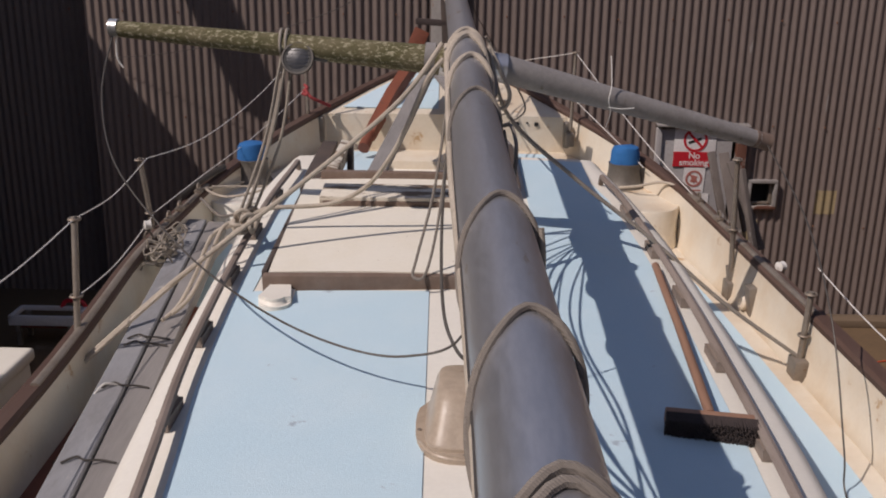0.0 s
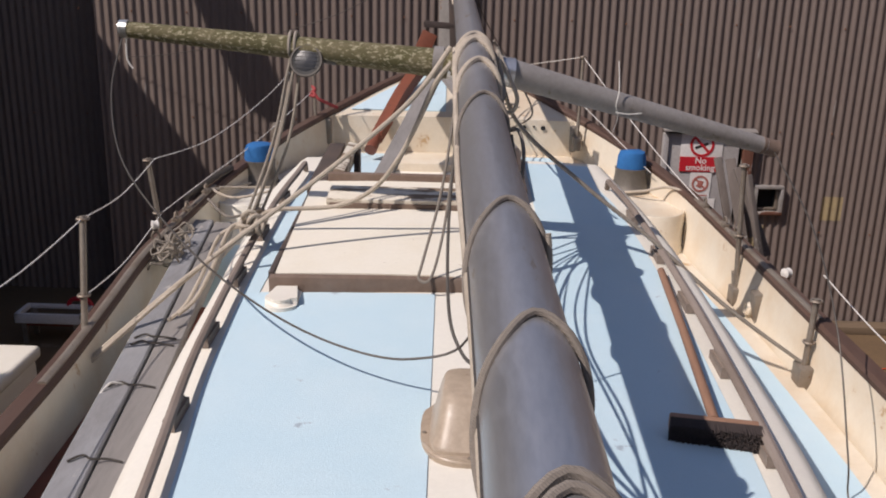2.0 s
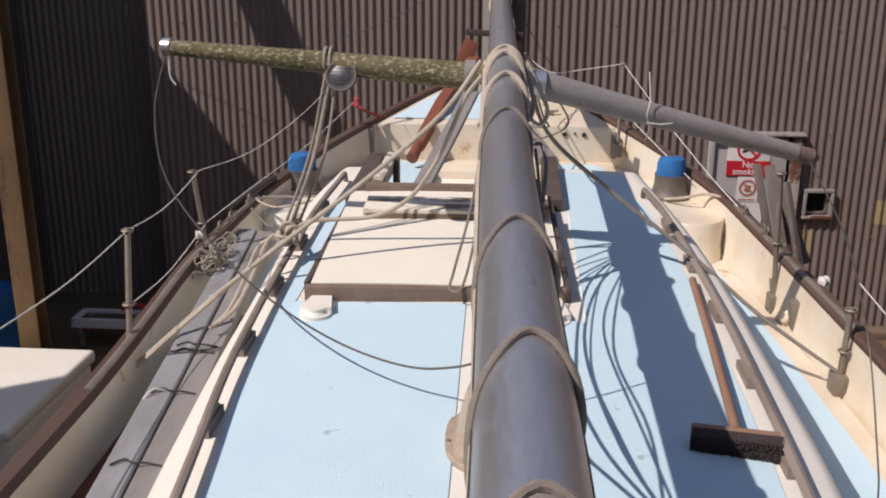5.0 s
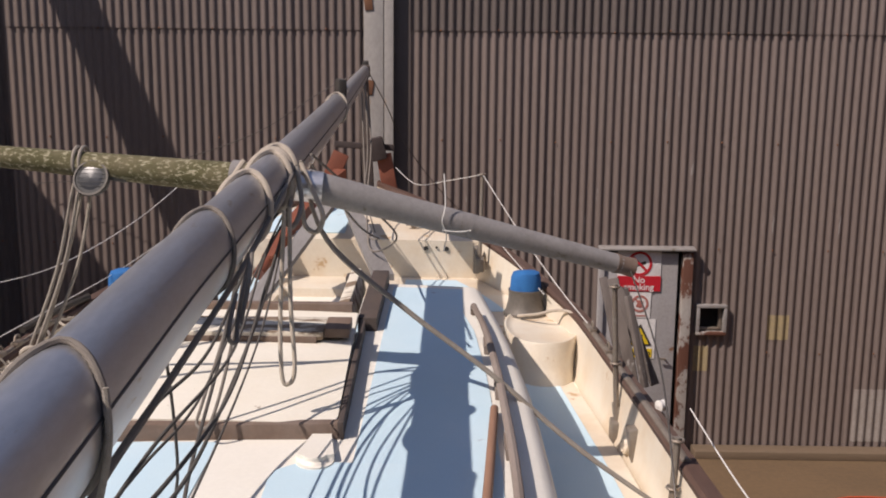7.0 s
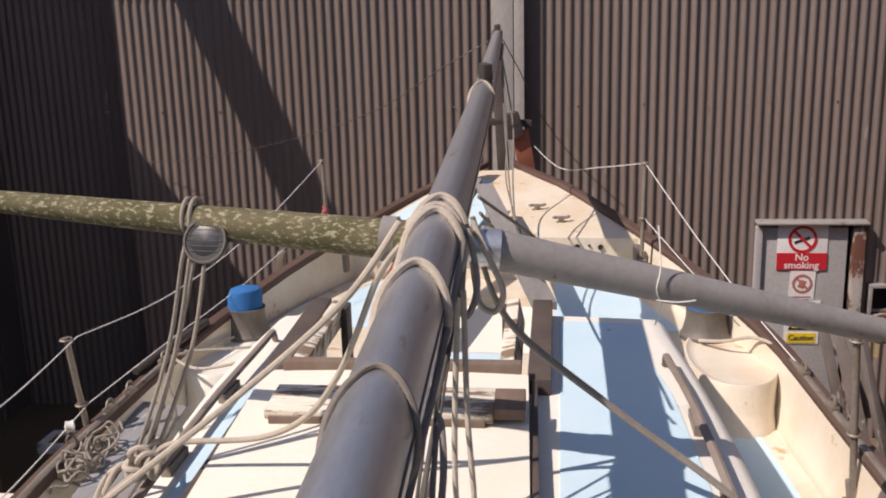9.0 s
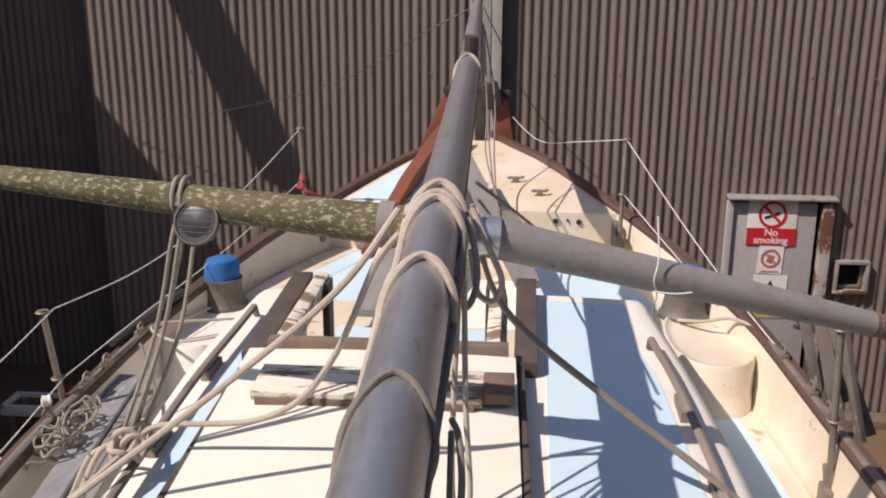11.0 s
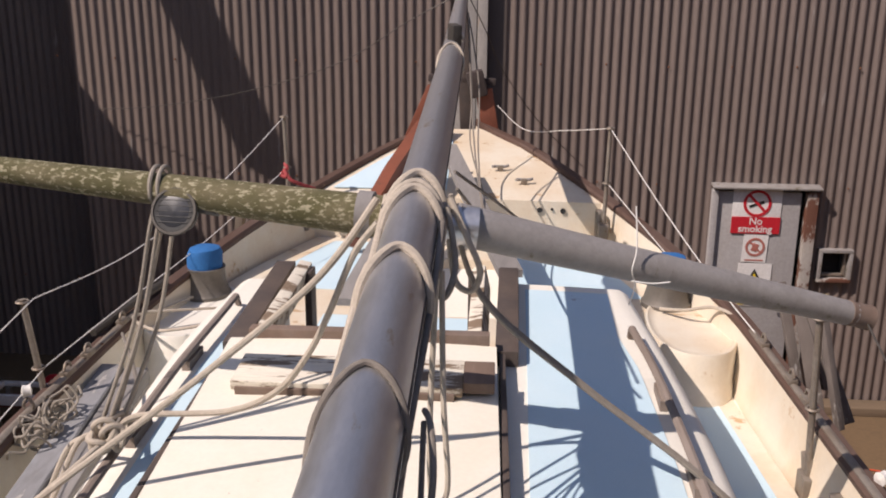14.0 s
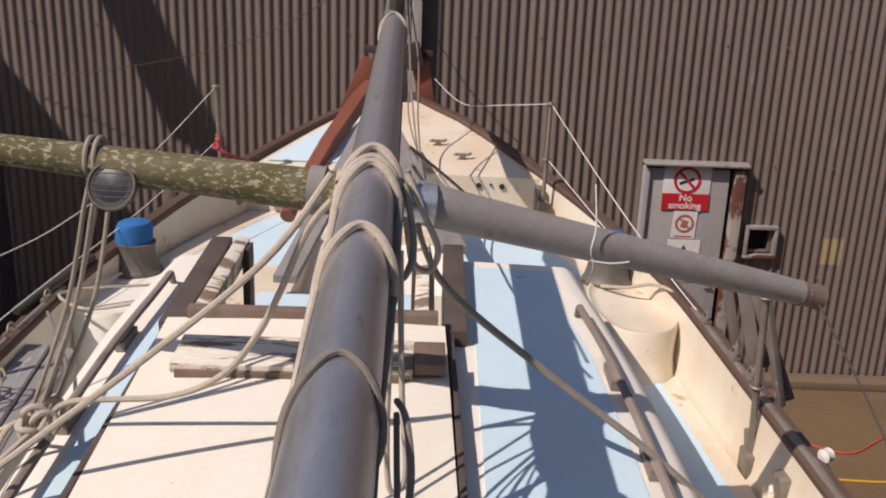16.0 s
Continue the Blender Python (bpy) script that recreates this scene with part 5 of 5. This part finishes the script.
# ---- clutter by the rails ----
RED = material("faded_red_cord", (0.33, 0.05, 0.05), 0.85, second=(0.22, 0.035, 0.04), grain=90, bump=0.3)
line("red_cord", [(-0.885, 6.72, 2.62), (-0.86, 6.66, 2.60), (-0.89, 6.63, 2.57), (-0.85, 6.60, 2.565), (-0.87, 6.64, 2.60), (-0.83, 6.60, 2.55), (-0.78, 6.62, 2.52), (-0.70, 6.70, 2.47)], 0.012, RED, "knotted faded red cord tied to the stern stanchion")
for x, y, z in ((1.757, 3.92, 2.165), (-1.27, 4.16, 2.24)):
    f = thing("rail_block", (x, y, z - 0.05), "small white pulley block shackled to the rail", "pulley", "rail blocks")
    part("sheave", lathe([(0.0, -0.02), (0.024, -0.014), (0.02, 0.0), (0.024, 0.014), (0.0, 0.02)], (x, y, z + 0.02), 18, (0, 90, 30)), WHITEWIRE, f)
    part("shackle", tube(smooth_line([(x, y, z - 0.01), (x + 0.02, y, z - 0.04), (x, y, z - 0.065), (x - 0.02, y, z - 0.04)], 4, True), 0.006, 6, True), STEEL, f)
for k, (x, y, tilt, roll, w, h) in enumerate(((1.735, 4.72, -14, -14, 0.055, 0.52), (1.78, 4.60, -10, -22, 0.045, 0.50), (1.71, 4.90, -20, -8, 0.04, 0.46), (1.80, 4.80, -6, -16, 0.05, 0.40), (1.76, 4.50, -16, -4, 0.03, 0.44))):
    solo("leaning_board", box((w, 0.03, h), (x, y, 2.30), (tilt, roll, 10 * k - 12), bevel=0.005), OLDBOARD, "grey weathered board leaning outside the rail", "board", "boards outside the rail")
for sgn, pts in ((1, ((1.66, 4.30), (1.67, 4.00))), (-1, ((-1.15, 6.6),))):
    for x, y in pts:
        part("chain_plate", box((0.05, 0.08, 0.16), (x, y, 1.98 if sgn > 0 else 2.28), (0, -8 * sgn, 0), bevel=0.01), STEEL, boat)
part("stern_chock", box((0.05, 0.07, 0.20), (1.06, 6.72, 2.28), (0, 0, 0), bevel=0.02), STEEL, boat)
part("stern_chock", box((0.05, 0.07, 0.20), (-0.78, 6.78, 2.28), (0, 0, 0), bevel=0.02), STEEL, boat)
line("shroud_wire", [sp_root + Vector((1.31, 0.348, -0.392)), (1.57, 3.2, 2.60), (1.53, 2.75, 2.36), (1.52, 2.5, 2.02), (1.52, 2.42, deck_z(2.4) + 0.01), (1.45, 1.9, deck_z(1.9) + 0.012), (1.36, 1.2, deck_z(1.2) + 0.012)], 0.0032, WIRE, "thin dark shroud wire hanging from the spreader tip")
line("bow_line", [(-1.30, 4.80, 2.24), (-1.24, 5.1, 2.27), (-1.19, 5.4, 2.28)], 0.02, WIRE, "dark shackles lying on the cap rail")

# ---- things on the ground ----
line("cable", [(3.3, 8.6, -0.53), (3.8, 8.95, -0.53), (4.3, 8.75, -0.53), (4.9, 9.1, -0.53), (6.0, 9.0, -0.53)], 0.008, material("orange_red_cable", (0.55, 0.08, 0.03), 0.5, grain=60), "orange-red cable lying on the yard ground")
line("hose", [(3.0, 8.25, -0.53), (3.7, 8.3, -0.53), (4.6, 8.28, -0.53), (6.0, 8.5, -0.53)], 0.012, material("yellow_hose_plastic", (0.55, 0.32, 0.03), 0.5, grain=60), "yellow hose lying on the yard ground")
line("hose", [(2.8, 7.4, -0.53), (3.5, 7.55, -0.53), (4.5, 7.45, -0.53), (5.6, 7.6, -0.53)], 0.012, material("yellow_hose_plastic", (0.55, 0.32, 0.03), 0.5, grain=60), "yellow hose lying on the yard ground")

trolley = thing("white_trolley", (-4.14, 9.2, -0.54), "low white metal trolley with red handle on the ground", "trolley")
for size, at in (((0.74, 0.04, 0.11), (-4.14, 9.08, -0.25)), ((0.74, 0.04, 0.05), (-4.14, 9.38, -0.22)), ((0.05, 0.34, 0.05), (-4.485, 9.23, -0.22)), ((0.05, 0.34, 0.05), (-3.795, 9.23, -0.22))):
    part("frame_bar", box(size, at, bevel=0.01), SIGNWHITE, trolley)
for x in (-4.42, -3.86):
    for y in (9.10, 9.36):
        part("leg", box((0.05, 0.05, 0.29), (x, y, -0.395), bevel=0.006), STEEL, trolley)
part("deck_board", box((0.60, 0.26, 0.03), (-4.14, 9.23, -0.33), bevel=0.004), REDWOOD, trolley)
part("handle", tube(smooth_line([(-4.05, 9.38, -0.21), (-4.0, 9.40, -0.14), (-3.83, 9.38, -0.14), (-3.79, 9.38, -0.21)], 5), 0.025, 8), SIGNRED, trolley)
locker = thing("white_locker", (-4.2, 6.7, -0.54), "cream rounded plastic locker standing on the ground", "locker")
part("body", box((1.34, 1.54, 0.58), (-4.2, 6.7, -0.25), bevel=0.08, seg=4), CLEANWHITE, locker)
part("lid", box((1.40, 1.60, 0.12), (-4.2, 6.7, 0.08), bevel=0.05, seg=4), CLEANWHITE, locker)
column = thing("yard_column", (-4.21, 7.75, -0.54), "rusty steel column with worn yellow paint in the yard", "column")
part("flange", box((0.20, 0.022, 5.1), (-4.21, 7.66, 2.01), bevel=0.004), OLDYELLOW, column)
part("flange", box((0.20, 0.022, 5.1), (-4.21, 7.84, 2.01), bevel=0.004), OLDYELLOW, column)
part("web", box((0.022, 0.16, 5.1), (-4.21, 7.75, 2.01)), RUST, column)
part("base_plate", box((0.34, 0.34, 0.03), (-4.21, 7.75, -0.523), bevel=0.004), RUST, column)
solo("blue_drum", lathe([(0.0, 0.0), (0.28, 0.0), (0.29, 0.03), (0.28, 0.3), (0.295, 0.32), (0.28, 0.34), (0.28, 0.62), (0.295, 0.64), (0.28, 0.66), (0.29, 0.93), (0.27, 0.95), (0.0, 0.94)], (-5.0, 8.3, -0.54), 28), CAPBLUE, "blue plastic drum standing on the ground", "drum")
